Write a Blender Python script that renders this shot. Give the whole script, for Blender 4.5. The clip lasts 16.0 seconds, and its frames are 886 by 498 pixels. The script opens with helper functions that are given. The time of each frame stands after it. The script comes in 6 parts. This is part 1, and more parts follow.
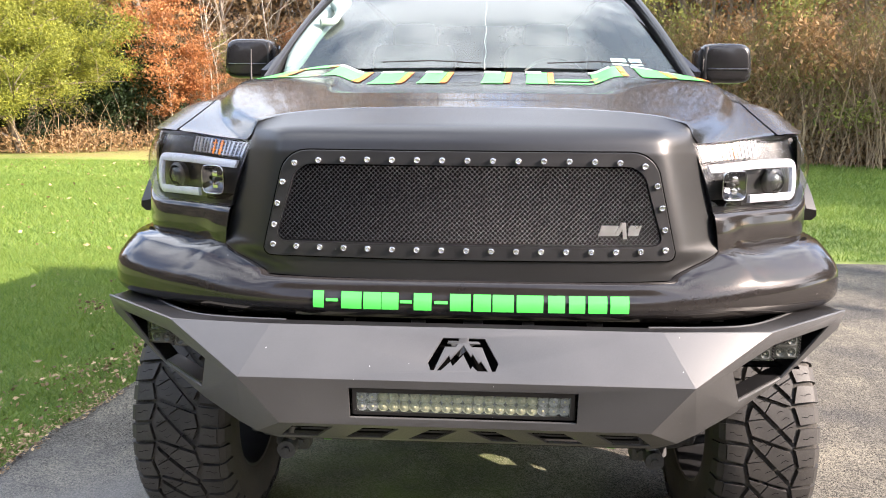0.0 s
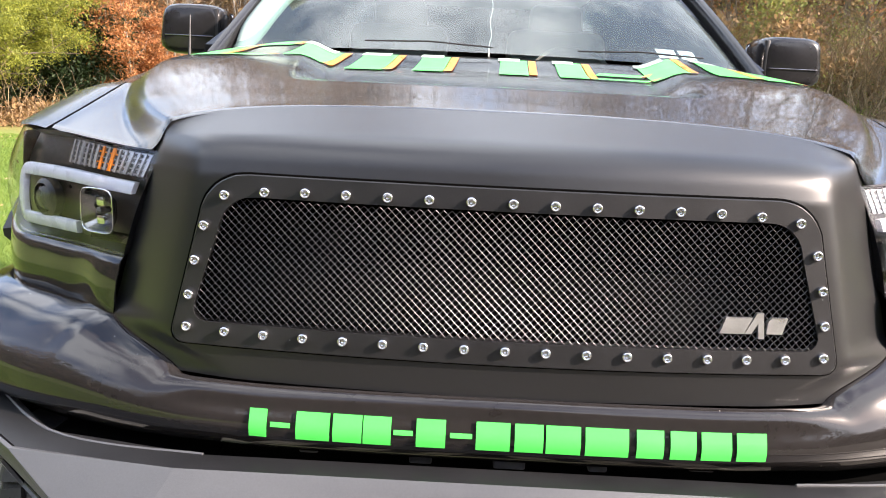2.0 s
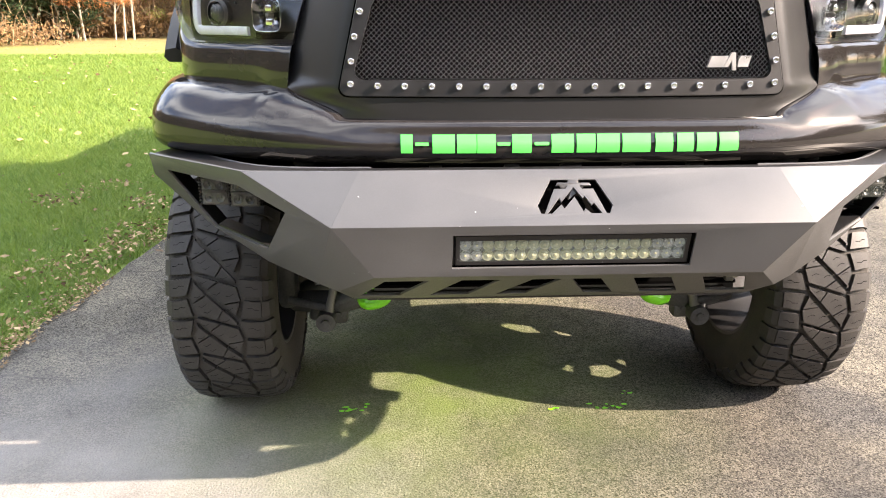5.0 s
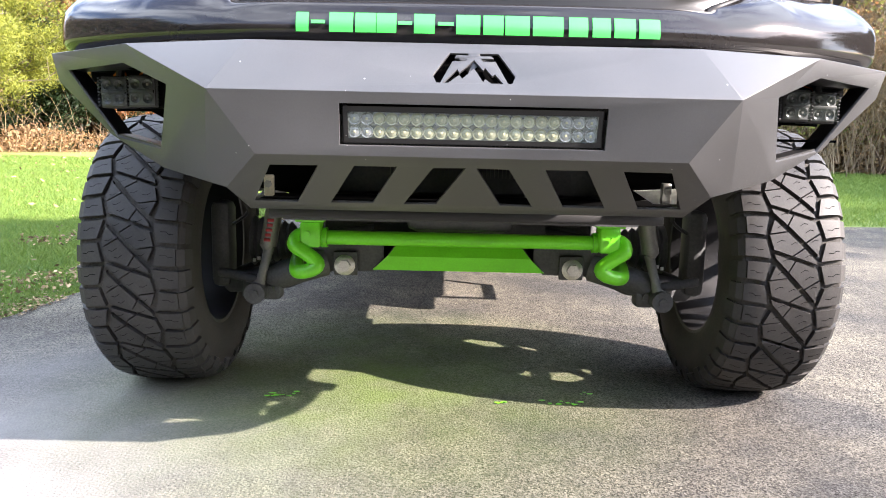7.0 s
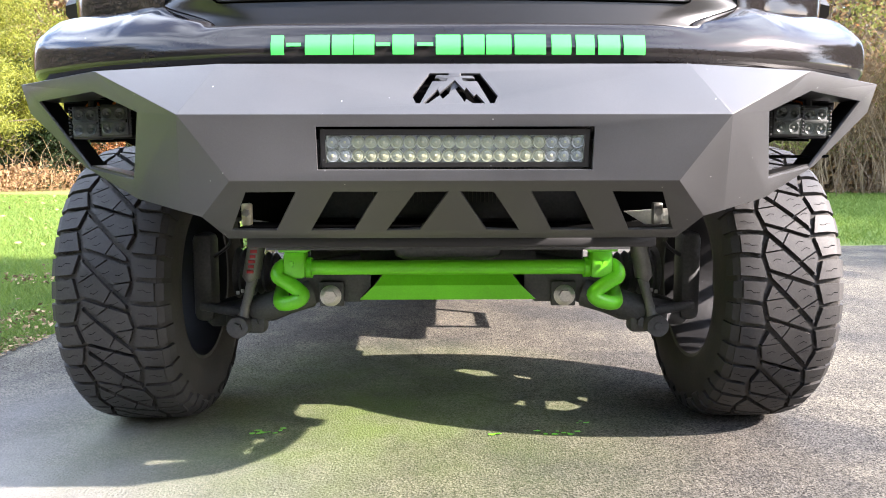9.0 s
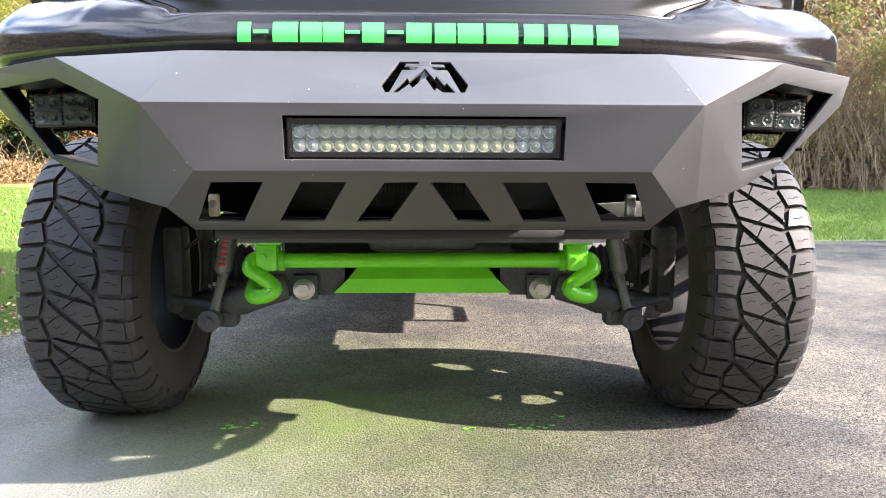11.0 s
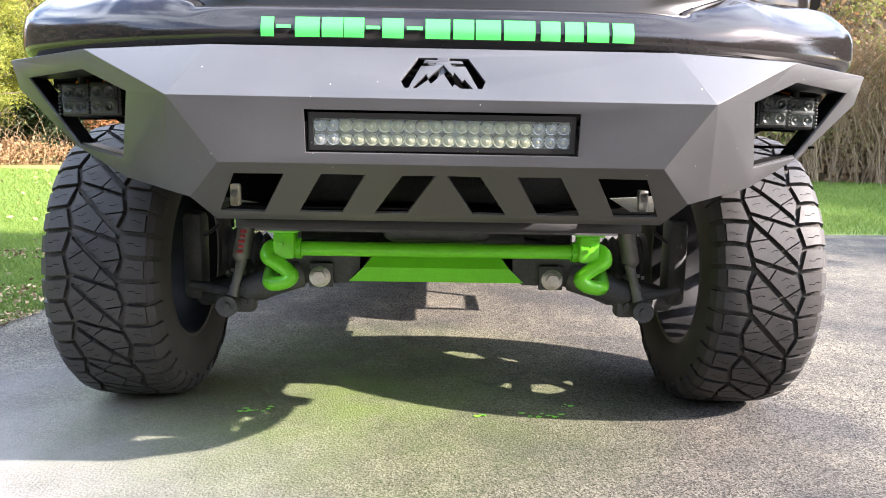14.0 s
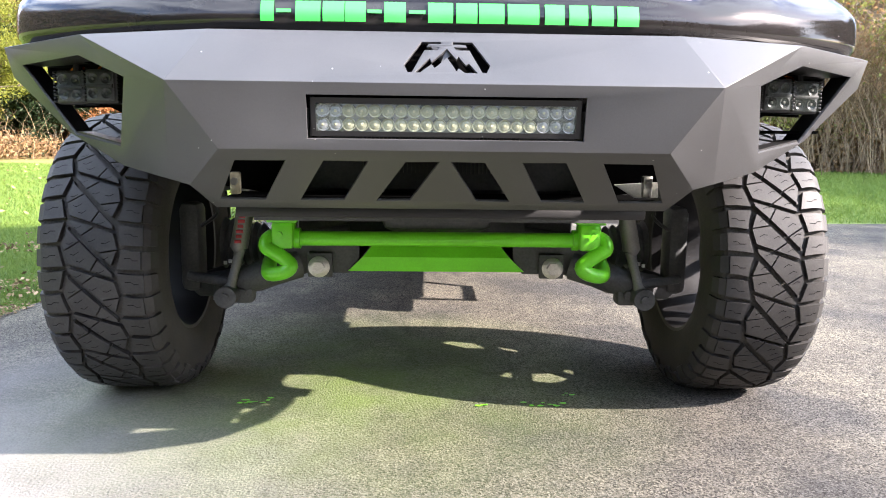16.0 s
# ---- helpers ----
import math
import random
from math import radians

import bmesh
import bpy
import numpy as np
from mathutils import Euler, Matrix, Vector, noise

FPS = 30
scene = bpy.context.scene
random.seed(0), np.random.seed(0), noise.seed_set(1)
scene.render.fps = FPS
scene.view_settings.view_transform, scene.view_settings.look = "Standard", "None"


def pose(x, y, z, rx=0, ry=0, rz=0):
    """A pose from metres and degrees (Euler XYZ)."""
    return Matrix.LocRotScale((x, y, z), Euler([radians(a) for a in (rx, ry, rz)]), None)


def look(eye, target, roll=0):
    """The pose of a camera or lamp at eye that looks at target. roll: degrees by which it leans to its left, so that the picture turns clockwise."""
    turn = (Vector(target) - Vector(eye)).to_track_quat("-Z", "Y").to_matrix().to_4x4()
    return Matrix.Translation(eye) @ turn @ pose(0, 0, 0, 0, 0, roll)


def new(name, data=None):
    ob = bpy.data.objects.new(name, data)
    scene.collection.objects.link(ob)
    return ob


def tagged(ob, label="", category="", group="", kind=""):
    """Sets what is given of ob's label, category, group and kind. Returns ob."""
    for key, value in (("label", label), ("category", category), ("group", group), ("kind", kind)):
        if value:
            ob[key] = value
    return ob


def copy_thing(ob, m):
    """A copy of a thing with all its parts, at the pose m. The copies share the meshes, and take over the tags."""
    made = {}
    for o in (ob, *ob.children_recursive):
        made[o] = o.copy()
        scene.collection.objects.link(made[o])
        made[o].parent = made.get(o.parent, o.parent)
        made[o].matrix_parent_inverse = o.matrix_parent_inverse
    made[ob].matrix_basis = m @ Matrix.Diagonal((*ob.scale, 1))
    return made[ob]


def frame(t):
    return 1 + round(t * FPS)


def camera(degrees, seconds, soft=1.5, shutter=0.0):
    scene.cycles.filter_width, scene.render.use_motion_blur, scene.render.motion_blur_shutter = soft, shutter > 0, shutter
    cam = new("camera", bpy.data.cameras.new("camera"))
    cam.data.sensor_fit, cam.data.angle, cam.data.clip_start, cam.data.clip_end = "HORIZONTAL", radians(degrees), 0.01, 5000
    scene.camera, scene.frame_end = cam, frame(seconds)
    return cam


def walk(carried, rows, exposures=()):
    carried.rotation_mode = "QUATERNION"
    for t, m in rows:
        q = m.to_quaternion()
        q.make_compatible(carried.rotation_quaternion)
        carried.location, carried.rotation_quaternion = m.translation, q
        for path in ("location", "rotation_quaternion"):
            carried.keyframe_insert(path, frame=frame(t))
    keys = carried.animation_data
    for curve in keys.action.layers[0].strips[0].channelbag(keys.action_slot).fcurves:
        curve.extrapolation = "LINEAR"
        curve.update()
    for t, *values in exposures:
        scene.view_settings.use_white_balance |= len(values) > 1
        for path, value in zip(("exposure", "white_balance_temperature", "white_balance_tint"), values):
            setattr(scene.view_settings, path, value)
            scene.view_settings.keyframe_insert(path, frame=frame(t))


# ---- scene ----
from mathutils import geometry as mathutils_geometry

cam = camera(62.7, 16.0, 1.0)
PATH = [
    (0, (0.043, 0.012, 1.554), (-0.068, 1.975, 1.184), 0.4),
    (0.5, (-0.02, 0.171, 1.568), (-0.094, 2.14, 1.225), 0.6),
    (1, (0.018, 0.411, 1.578), (-0.088, 2.374, 1.207), 0.9),
    (1.5, (-0.016, 0.629, 1.588), (-0.14, 2.588, 1.203), 1.5),
    (2, (-0.092, 0.737, 1.582), (-0.108, 2.697, 1.183), 2.8),
    (2.5, (-0.167, 0.678, 1.578), (-0.048, 2.639, 1.205), 2.6),
    (3, (-0.361, 0.498, 1.582), (-0.399, 2.464, 1.219), -1.9),
    (3.5, (-0.533, 0.427, 1.589), (-0.526, 2.401, 1.269), -0.4),
    (4, (-0.632, 0.39, 1.549), (-0.527, 2.357, 1.205), -1.0),
    (4.5, (-0.532, 0.208, 1.453), (-0.383, 2.134, 0.935), -0.2),
    (5, (-0.358, 0.113, 1.394), (-0.274, 2.006, 0.755), 0.0),
    (5.2, (-0.276, 0.168, 1.345), (-0.168, 2.059, 0.702), 0.5),
    (7.3, (-0.056, 0.141, 0.836), (-0.075, 2.121, 0.556), 1.5),
    (7.5, (-0.058, 0.147, 0.837), (-0.085, 2.127, 0.561), 1.6),
    (8, (-0.044, 0.159, 0.842), (-0.018, 2.147, 0.623), 1.1),
    (8.5, (-0.035, 0.177, 0.842), (0.009, 2.162, 0.601), 0.0),
    (9, (-0.037, 0.201, 0.839), (-0.019, 2.188, 0.614), -0.1),
    (9.5, (-0.039, 0.206, 0.842), (-0.024, 2.194, 0.62), 0.3),
    (10, (-0.011, 0.223, 0.837), (0.048, 2.211, 0.625), 0.8),
    (10.2, (-0.01, 0.225, 0.828), (0.042, 2.21, 0.589), 0.4),
    (12.5, (-0.015, 0.214, 0.838), (0.065, 2.198, 0.599), 0.2),
    (13, (-0.017, 0.216, 0.842), (0.043, 2.2, 0.596), 0.0),
    (13.5, (-0.015, 0.191, 0.855), (0.023, 2.176, 0.607), 0.2),
    (14, (-0.019, 0.186, 0.846), (0.014, 2.166, 0.571), 1.0),
    (14.5, (-0.035, 0.189, 0.845), (0.006, 2.167, 0.552), 1.2),
    (15, (-0.027, 0.19, 0.846), (0.035, 2.168, 0.552), 1.2),
    (15.5, (-0.035, 0.201, 0.829), (0.028, 2.177, 0.527), 0.6),
    (16, (-0.043, 0.202, 0.832), (0.011, 2.179, 0.537), 0.7),
]
EXPOSURES = [(0, 1.96, 6800), (3.5, 1.75, 6800), (4.0, 1.84, 6950), (4.5, 2.10, 7200), (5.2, 2.36, 7200), (7.3, 2.46, 6250), (16, 2.44, 6250)]
walk(cam, [(t, look(eye, target, roll)) for t, eye, target, roll in PATH], [(t, stops, kelvin, 21) for t, stops, kelvin in EXPOSURES])

# ---------------------------------------------------------------- light
SUN = Vector((1.6, -0.50, 1.0)).normalized()          # towards the sun
sky_world = bpy.data.worlds.new("sky")
scene.world = sky_world
sky_world.use_nodes = True
wn, wl = sky_world.node_tree.nodes, sky_world.node_tree.links
sky = wn.new("ShaderNodeTexSky")
sky.sky_type = "NISHITA"
sky.sun_disc = False
sky.sun_elevation = math.asin(SUN.z)
sky.sun_rotation = math.atan2(SUN.x, SUN.y)
sky.air_density, sky.dust_density, sky.ozone_density = 1.0, 1.2, 1.0
coord = wn.new("ShaderNodeTexCoord")
stretch = wn.new("ShaderNodeMapping")
stretch.inputs["Scale"].default_value = (1.0, 1.0, 2.2)
stretch.inputs["Location"].default_value = (0.35, 0.0, 0.0)
wl.new(coord.outputs["Generated"], stretch.inputs[0])
puff = wn.new("ShaderNodeTexNoise")
puff.inputs["Scale"].default_value, puff.inputs["Detail"].default_value, puff.inputs["Roughness"].default_value = 2.4, 7, 0.58
wl.new(stretch.outputs[0], puff.inputs["Vector"])
cover = wn.new("ShaderNodeMapRange")
cover.inputs["From Min"].default_value, cover.inputs["From Max"].default_value = 0.43, 0.58
wl.new(puff.outputs["Fac"], cover.inputs["Value"])
cloud = wn.new("ShaderNodeMix")
cloud.data_type = "RGBA"
cloud.inputs["B"].default_value = (6.35, 7.35, 7.95, 1)
wl.new(cover.outputs[0], cloud.inputs["Factor"])
wl.new(sky.outputs[0], cloud.inputs["A"])
wn["Background"].inputs["Strength"].default_value = 0.150
wl.new(cloud.outputs["Result"], wn["Background"].inputs["Color"])

lamp = bpy.data.lights.new("sun", "SUN")
lamp.energy, lamp.angle, lamp.color = 4.5, radians(0.53), (1.0, 0.915, 0.78)
sun = new("sun", lamp)
sun.matrix_world = look(SUN * 60, (0, 0, 0))


# ---------------------------------------------------------------- materials
def mat(name, col, rough=0.5, metal=0.0, var=0.15, scale=25.0, fine=180.0, bump=0.0, bscale=300.0, rvar=0.08,
        coat=0.0, coat_rough=0.03, col2=None, island=0.0, per_object=0.0, spec=0.5, big=3.0, dist=0.002):
    """A surface with grain at two sizes, worn gloss and a fine relief."""
    m = bpy.data.materials.new(name)
    m.use_nodes = True
    n, l = m.node_tree.nodes, m.node_tree.links
    b = n["Principled BSDF"]
    tc = n.new("ShaderNodeTexCoord")
    n1, n2 = n.new("ShaderNodeTexNoise"), n.new("ShaderNodeTexNoise")
    for node, s, d in ((n1, scale, 5), (n2, fine, 3)):
        node.inputs["Scale"].default_value, node.inputs["Detail"].default_value = s, d
        l.new(tc.outputs["Object"], node.inputs["Vector"])
    add = n.new("ShaderNodeMath")
    add.operation = "MULTIPLY_ADD"
    add.inputs[1].default_value = 0.4
    l.new(n2.outputs["Fac"], add.inputs[0])
    half = n.new("ShaderNodeMath")
    half.operation = "MULTIPLY"
    half.inputs[1].default_value = 0.6
    l.new(n1.outputs["Fac"], half.inputs[0])
    l.new(half.outputs[0], add.inputs[2])
    fac = add.outputs[0]
    for amount, source in ((island, "Random Per Island"), (per_object, "Random")):
        if amount:
            info = n.new("ShaderNodeNewGeometry" if source != "Random" else "ShaderNodeObjectInfo")
            mixin = n.new("ShaderNodeMix")
            mixin.inputs["Factor"].default_value = amount
            l.new(fac, mixin.inputs["A"])
            l.new(info.outputs[source], mixin.inputs["B"])
            fac = mixin.outputs["Result"]
    ramp = n.new("ShaderNodeValToRGB")
    e = ramp.color_ramp.elements
    lo, hi = (col, col2) if col2 else ([c * (1 - var) for c in col], [c * (1 + var) for c in col])
    e[0].position, e[1].position = (0.32, 0.68) if not island else (0.15, 0.85)
    e[0].color, e[1].color = (*lo, 1), (*hi, 1)
    l.new(fac, ramp.inputs["Fac"])
    l.new(ramp.outputs["Color"], b.inputs["Base Color"])
    mr = n.new("ShaderNodeMapRange")
    mr.inputs["To Min"].default_value, mr.inputs["To Max"].default_value = max(0.0, rough - rvar), min(1.0, rough + rvar)
    l.new(n1.outputs["Fac"], mr.inputs["Value"])
    l.new(mr.outputs[0], b.inputs["Roughness"])
    b.inputs["Metallic"].default_value = metal
    b.inputs["Specular IOR Level"].default_value = spec
    b.inputs["Coat Weight"].default_value, b.inputs["Coat Roughness"].default_value = coat, coat_rough
    if bump:
        n3 = n.new("ShaderNodeTexNoise")
        n3.inputs["Scale"].default_value, n3.inputs["Detail"].default_value = bscale, 4
        l.new(tc.outputs["Object"], n3.inputs["Vector"])
        bp = n.new("ShaderNodeBump")
        bp.inputs["Strength"].default_value, bp.inputs["Distance"].default_value = bump, dist
        l.new(n3.outputs["Fac"], bp.inputs["Height"])
        l.new(bp.outputs["Normal"], b.inputs["Normal"])
    return m


def glass(name, tint=(0.9, 0.95, 0.93), rough=0.0, see=1.0, whitening=0.0):
    """Thin pane: clear straight through, mirror-like by its angle."""
    m = bpy.data.materials.new(name)
    m.use_nodes = True
    n, l = m.node_tree.nodes, m.node_tree.links
    n.remove(n["Principled BSDF"])
    out = n["Material Output"]
    t, g, mix, fr = n.new("ShaderNodeBsdfTransparent"), n.new("ShaderNodeBsdfGlossy"), n.new("ShaderNodeMixShader"), n.new("ShaderNodeLayerWeight")
    t.inputs["Color"].default_value = (*tint, 1)
    g.inputs["Roughness"].default_value = rough
    fr.inputs["Blend"].default_value = 0.5
    power, lift = n.new("ShaderNodeMath"), n.new("ShaderNodeMapRange")
    power.operation = "POWER"
    power.inputs[1].default_value = 5.0
    lift.inputs["To Min"].default_value = ((see - 1) / (see + 1)) ** 2
    l.new(fr.outputs["Facing"], power.inputs[0])
    l.new(power.outputs[0], lift.inputs["Value"])
    l.new(lift.outputs[0], mix.inputs[0])
    l.new(t.outputs[0], mix.inputs[1])
    l.new(g.outputs[0], mix.inputs[2])
    last = mix.outputs[0]
    if whitening:
        # thin uneven film of dust
        # uneven pale film: paints glare on the windscreen, hazes the lamp covers
        d, film, nz, tc, mr = n.new("ShaderNodeBsdfDiffuse"), n.new("ShaderNodeMixShader"), n.new("ShaderNodeTexNoise"), n.new("ShaderNodeTexCoord"), n.new("ShaderNodeMapRange")
        d.inputs["Color"].default_value = (0.50, 0.62, 0.56, 1)
        nz.inputs["Scale"].default_value, nz.inputs["Detail"].default_value = 4.0, 7
        mr.inputs["To Min"].default_value, mr.inputs["To Max"].default_value = 0.3 * whitening, 1.7 * whitening
        l.new(tc.outputs["Object"], nz.inputs["Vector"])
        l.new(nz.outputs["Fac"], mr.inputs["Value"])
        l.new(mr.outputs[0], film.inputs[0])
        l.new(last, film.inputs[1])
        l.new(d.outputs[0], film.inputs[2])
        last = film.outputs[0]
    l.new(last, out.inputs["Surface"])
    return m


M = {
    "paint": mat("gloss_black_wrap", (0.014, 0.0135, 0.0145), 0.24, 0.0, 0.25, 3.0, 60, spec=0.30, coat=0.36, coat_rough=0.07, rvar=0.04, bump=0.02, bscale=9, dist=0.01),
    "hood": mat("satin_black_hood_wrap", (0.0100, 0.0100, 0.0106), 0.20, 0.0, 0.2, 3.0, 200, spec=0.26, coat=0.42, coat_rough=0.055, rvar=0.03, bump=0.02, bscale=9, dist=0.01),
    "cover": mat("gloss_black_cover", (0.017, 0.0150, 0.0145), 0.11, 0.0, 0.2, 3.0, 60, coat=0.5, coat_rough=0.01, spec=0.25, rvar=0.03, bump=0.008, bscale=7, dist=0.01),
    "matte": mat("satin_black_surround", (0.0105, 0.0105, 0.0112), 0.33, 0.0, 0.12, 4.0, 200, spec=0.60, rvar=0.05, bump=0.05, bscale=900),
    "trim": mat("black_plastic", (0.014, 0.014, 0.015), 0.5, 0.0, 0.3, 20, 300, bump=0.15, bscale=700),
    "steel": mat("powder_coated_steel", (0.056, 0.0565, 0.059), 0.42, 0.0, 0.18, 5.0, 400, bump=0.12, bscale=900, rvar=0.07, spec=0.65),
    "frame_black": mat("black_powder_frame", (0.010, 0.010, 0.011), 0.42, 0.0, 0.25, 14, 300, bump=0.1, bscale=600),
    "wire": mat("black_chrome_wire", (0.058, 0.058, 0.062), 0.34, 1.0, 0.08, 30, 400),
    "chrome": mat("chrome", (0.78, 0.78, 0.8), 0.10, 1.0, 0.1, 20, 200),
    "smoked": mat("smoked_chrome", (0.20, 0.20, 0.21), 0.12, 1.0, 0.3, 60, 300),
    "bright": mat("zinc_bolt", (0.55, 0.54, 0.5), 0.35, 1.0, 0.25, 40, 300, bump=0.2, bscale=300),
    # near-black that paints shade into gaps, recesses and slits
    "void": mat("shade_black", (0.0014, 0.0014, 0.0014), 0.9, 0.0, 0.2, 20, 200, spec=0.03),
    "rubber": mat("tyre_rubber", (0.026, 0.025, 0.0245), 0.56, 0.0, 0.3, 12, 160, bump=0.3, bscale=240, spec=0.35, col2=(0.046, 0.043, 0.040)),
    "groove": mat("dusty_groove_rubber", (0.016, 0.0155, 0.015), 0.9, 0.0, 0.3, 14, 160, bump=0.3, bscale=240, col2=(0.085, 0.078, 0.068)),
    "sidewall": mat("sidewall_rubber", (0.020, 0.019, 0.018), 0.75, 0.0, 0.3, 14, 160, bump=0.3, bscale=240, col2=(0.050, 0.044, 0.037)),
    "under": mat("dusty_black_chassis", (0.042, 0.044, 0.049), 0.55, 0.0, 0.5, 9, 120, bump=0.4, bscale=90, col2=(0.105, 0.107, 0.110)),
    "green": mat("lime_green_powder", (0.175, 0.74, 0.018), 0.34, 0.0, 0.12, 10, 200, coat=0.2, bump=0.05, bscale=500),
    "decal": mat("green_vinyl", (0.055, 0.66, 0.10), 0.35, 0.0, 0.06, 10, 200),
    "orange": mat("orange_vinyl", (0.75, 0.22, 0.02), 0.3, 0.0, 0.06, 10, 200),
    "pale": mat("pale_reflection", (0.55, 0.72, 0.6), 0.3, 0.0, 0.06, 10, 200),
    "silver": mat("brushed_silver_badge", (0.62, 0.62, 0.62), 0.3, 0.9, 0.1, 40, 400),
    "hl_black": mat("headlight_black_bezel", (0.01, 0.01, 0.011), 0.3, 0.0, 0.2, 30, 200),
    "drl": mat("white_light_guide", (0.60, 0.61, 0.68), 0.28, 0.0, 0.05, 30, 200, coat=0.4),
    "prism": mat("ribbed_clear_prism", (0.42, 0.42, 0.44), 0.12, 0.5, 0.1, 30, 200, coat=0.4),
    "amber": mat("amber_reflector", (0.75, 0.22, 0.03), 0.2, 0.0, 0.1, 30, 200, coat=0.5),
    "bar_cover": glass("hazy_polycarbonate", (0.86, 0.87, 0.86), 0.0, 1.5, 0.10),
    "pod_cover": glass("dusty_work_light_cover", (0.85, 0.87, 0.85), 0.0, 1.5, 0.025),
    "lens": glass("clear_polycarbonate", (0.93, 0.94, 0.95), 0.0, 1.55),
    "screen": glass("windscreen_glass", (0.50, 0.70, 0.68), 0.0, 2.0, 0.06),
    "tint": glass("tinted_side_glass", (0.10, 0.11, 0.11), 0.0, 1.5),
    "bulb": mat("yellow_led_reflector", (0.34, 0.345, 0.235), 0.30, 0.3, 0.15, 60, 300),
    "bulb_clear": mat("clear_led_reflector", (0.30, 0.31, 0.32), 0.28, 0.4, 0.15, 60, 300),
    "pod_lamp": mat("smoked_led_reflector", (0.050, 0.052, 0.052), 0.25, 0.4, 0.15, 60, 300),
    "led": mat("led_chip", (0.48, 0.46, 0.30), 0.4, 0.0, 0.1, 60, 300),
    "cabin": mat("dark_grey_cabin", (0.12, 0.13, 0.12), 0.7, 0.0, 0.2, 12, 200),
    "headliner": mat("pale_grey_trim", (0.24, 0.31, 0.275), 0.75, 0.0, 0.08, 12, 200),
    "paper": mat("white_sticker", (0.78, 0.79, 0.78), 0.6, 0.0, 0.05, 30, 200),
    "ink": mat("grey_print", (0.22, 0.26, 0.32), 0.6, 0.0, 0.05, 30, 200),
    "red": mat("red_print", (0.35, 0.02, 0.02), 0.5, 0.0, 0.1, 30, 200),
    "shock": mat("grey_shock_body", (0.105, 0.104, 0.092), 0.5, 0.3, 0.25, 16, 200),
    "damper": mat("grey_damper_body", (0.18, 0.178, 0.165), 0.42, 0.4, 0.25, 16, 200),
    "galvanised": mat("galvanised_plate", (0.62, 0.62, 0.58), 0.5, 0.2, 0.2, 30, 200),
    "tan": mat("tan_tow_hook", (0.80, 0.74, 0.56), 0.5, 0.0, 0.2, 30, 200),
    "bark": mat("grey_brown_bark", (0.10, 0.078, 0.058), 0.9, 0.0, 0.3, 3, 40, bump=0.5, bscale=25, dist=0.02, col2=(0.24, 0.20, 0.16), per_object=0.4),
    "pale_bark": mat("pale_birch_bark", (0.24, 0.205, 0.165), 0.85, 0.0, 0.3, 3, 40, col2=(0.44, 0.39, 0.32)),
    "twig": mat("bare_brown_twigs", (0.13, 0.085, 0.05), 0.9, 0.0, 0.3, 2, 40, col2=(0.46, 0.34, 0.21), island=0.6),
    "needles": mat("yellow_green_needles", (0.060, 0.095, 0.013), 0.6, 0.0, 0.3, 0.9, 9, col2=(0.40, 0.41, 0.060), island=0.5),
    "evergreen": mat("dark_evergreen_leaves", (0.010, 0.028, 0.010), 0.6, 0.0, 0.3, 0.7, 9, col2=(0.036, 0.068, 0.022), island=0.6),
    "beech": mat("russet_beech_leaves", (0.27, 0.105, 0.038), 0.65, 0.0, 0.3, 0.7, 9, col2=(0.62, 0.29, 0.115), island=0.7),
    "dry": mat("dry_brown_leaves", (0.12, 0.065, 0.03), 0.8, 0.0, 0.3, 0.35, 5, col2=(0.52, 0.34, 0.17), island=0.6),
    "olive": mat("olive_leaves", (0.09, 0.12, 0.028), 0.7, 0.0, 0.3, 0.4, 5, col2=(0.38, 0.39, 0.10), island=0.6),
    "litter": mat("fallen_leaves", (0.11, 0.062, 0.028), 0.8, 0.0, 0.3, 3, 40, col2=(0.52, 0.37, 0.20), island=0.8),
    "blade": mat("grass_blades", (0.046, 0.135, 0.018), 0.6, 0.0, 0.3, 4.5, 0.5, col2=(0.265, 0.345, 0.062), island=0.34),
}


def specks(name, scale, size, share, colour):
    """Scattered specks of dust or chipped coating."""
    n, l = M[name].node_tree.nodes, M[name].node_tree.links
    b = n["Principled BSDF"]
    v, sep, small, few, both_, mix = n.new("ShaderNodeTexVoronoi"), n.new("ShaderNodeSeparateColor"), n.new("ShaderNodeMath"), n.new("ShaderNodeMath"), n.new("ShaderNodeMath"), n.new("ShaderNodeMix")
    v.inputs["Scale"].default_value = scale
    l.new(n["Texture Coordinate"].outputs["Object"], v.inputs["Vector"])
    l.new(v.outputs["Color"], sep.inputs["Color"])
    small.operation, few.operation, both_.operation = "LESS_THAN", "GREATER_THAN", "MULTIPLY"
    small.inputs[1].default_value, few.inputs[1].default_value = size, 1 - share
    l.new(v.outputs["Distance"], small.inputs[0])
    l.new(sep.outputs[0], few.inputs[0])
    l.new(small.outputs[0], both_.inputs[0])
    l.new(few.outputs[0], both_.inputs[1])
    mix.data_type = "RGBA"
    l.new(both_.outputs[0], mix.inputs["Factor"])
    l.new(b.inputs["Base Color"].links[0].from_socket, mix.inputs["A"])
    mix.inputs["B"].default_value = (*colour, 1)
    l.new(mix.outputs["Result"], b.inputs["Base Color"])


specks("steel", 55, 0.085, 0.08, (0.42, 0.42, 0.42))
specks("cover", 60, 0.07, 0.04, (0.30, 0.29, 0.28))
specks("frame_black", 70, 0.08, 0.04, (0.20, 0.20, 0.20))


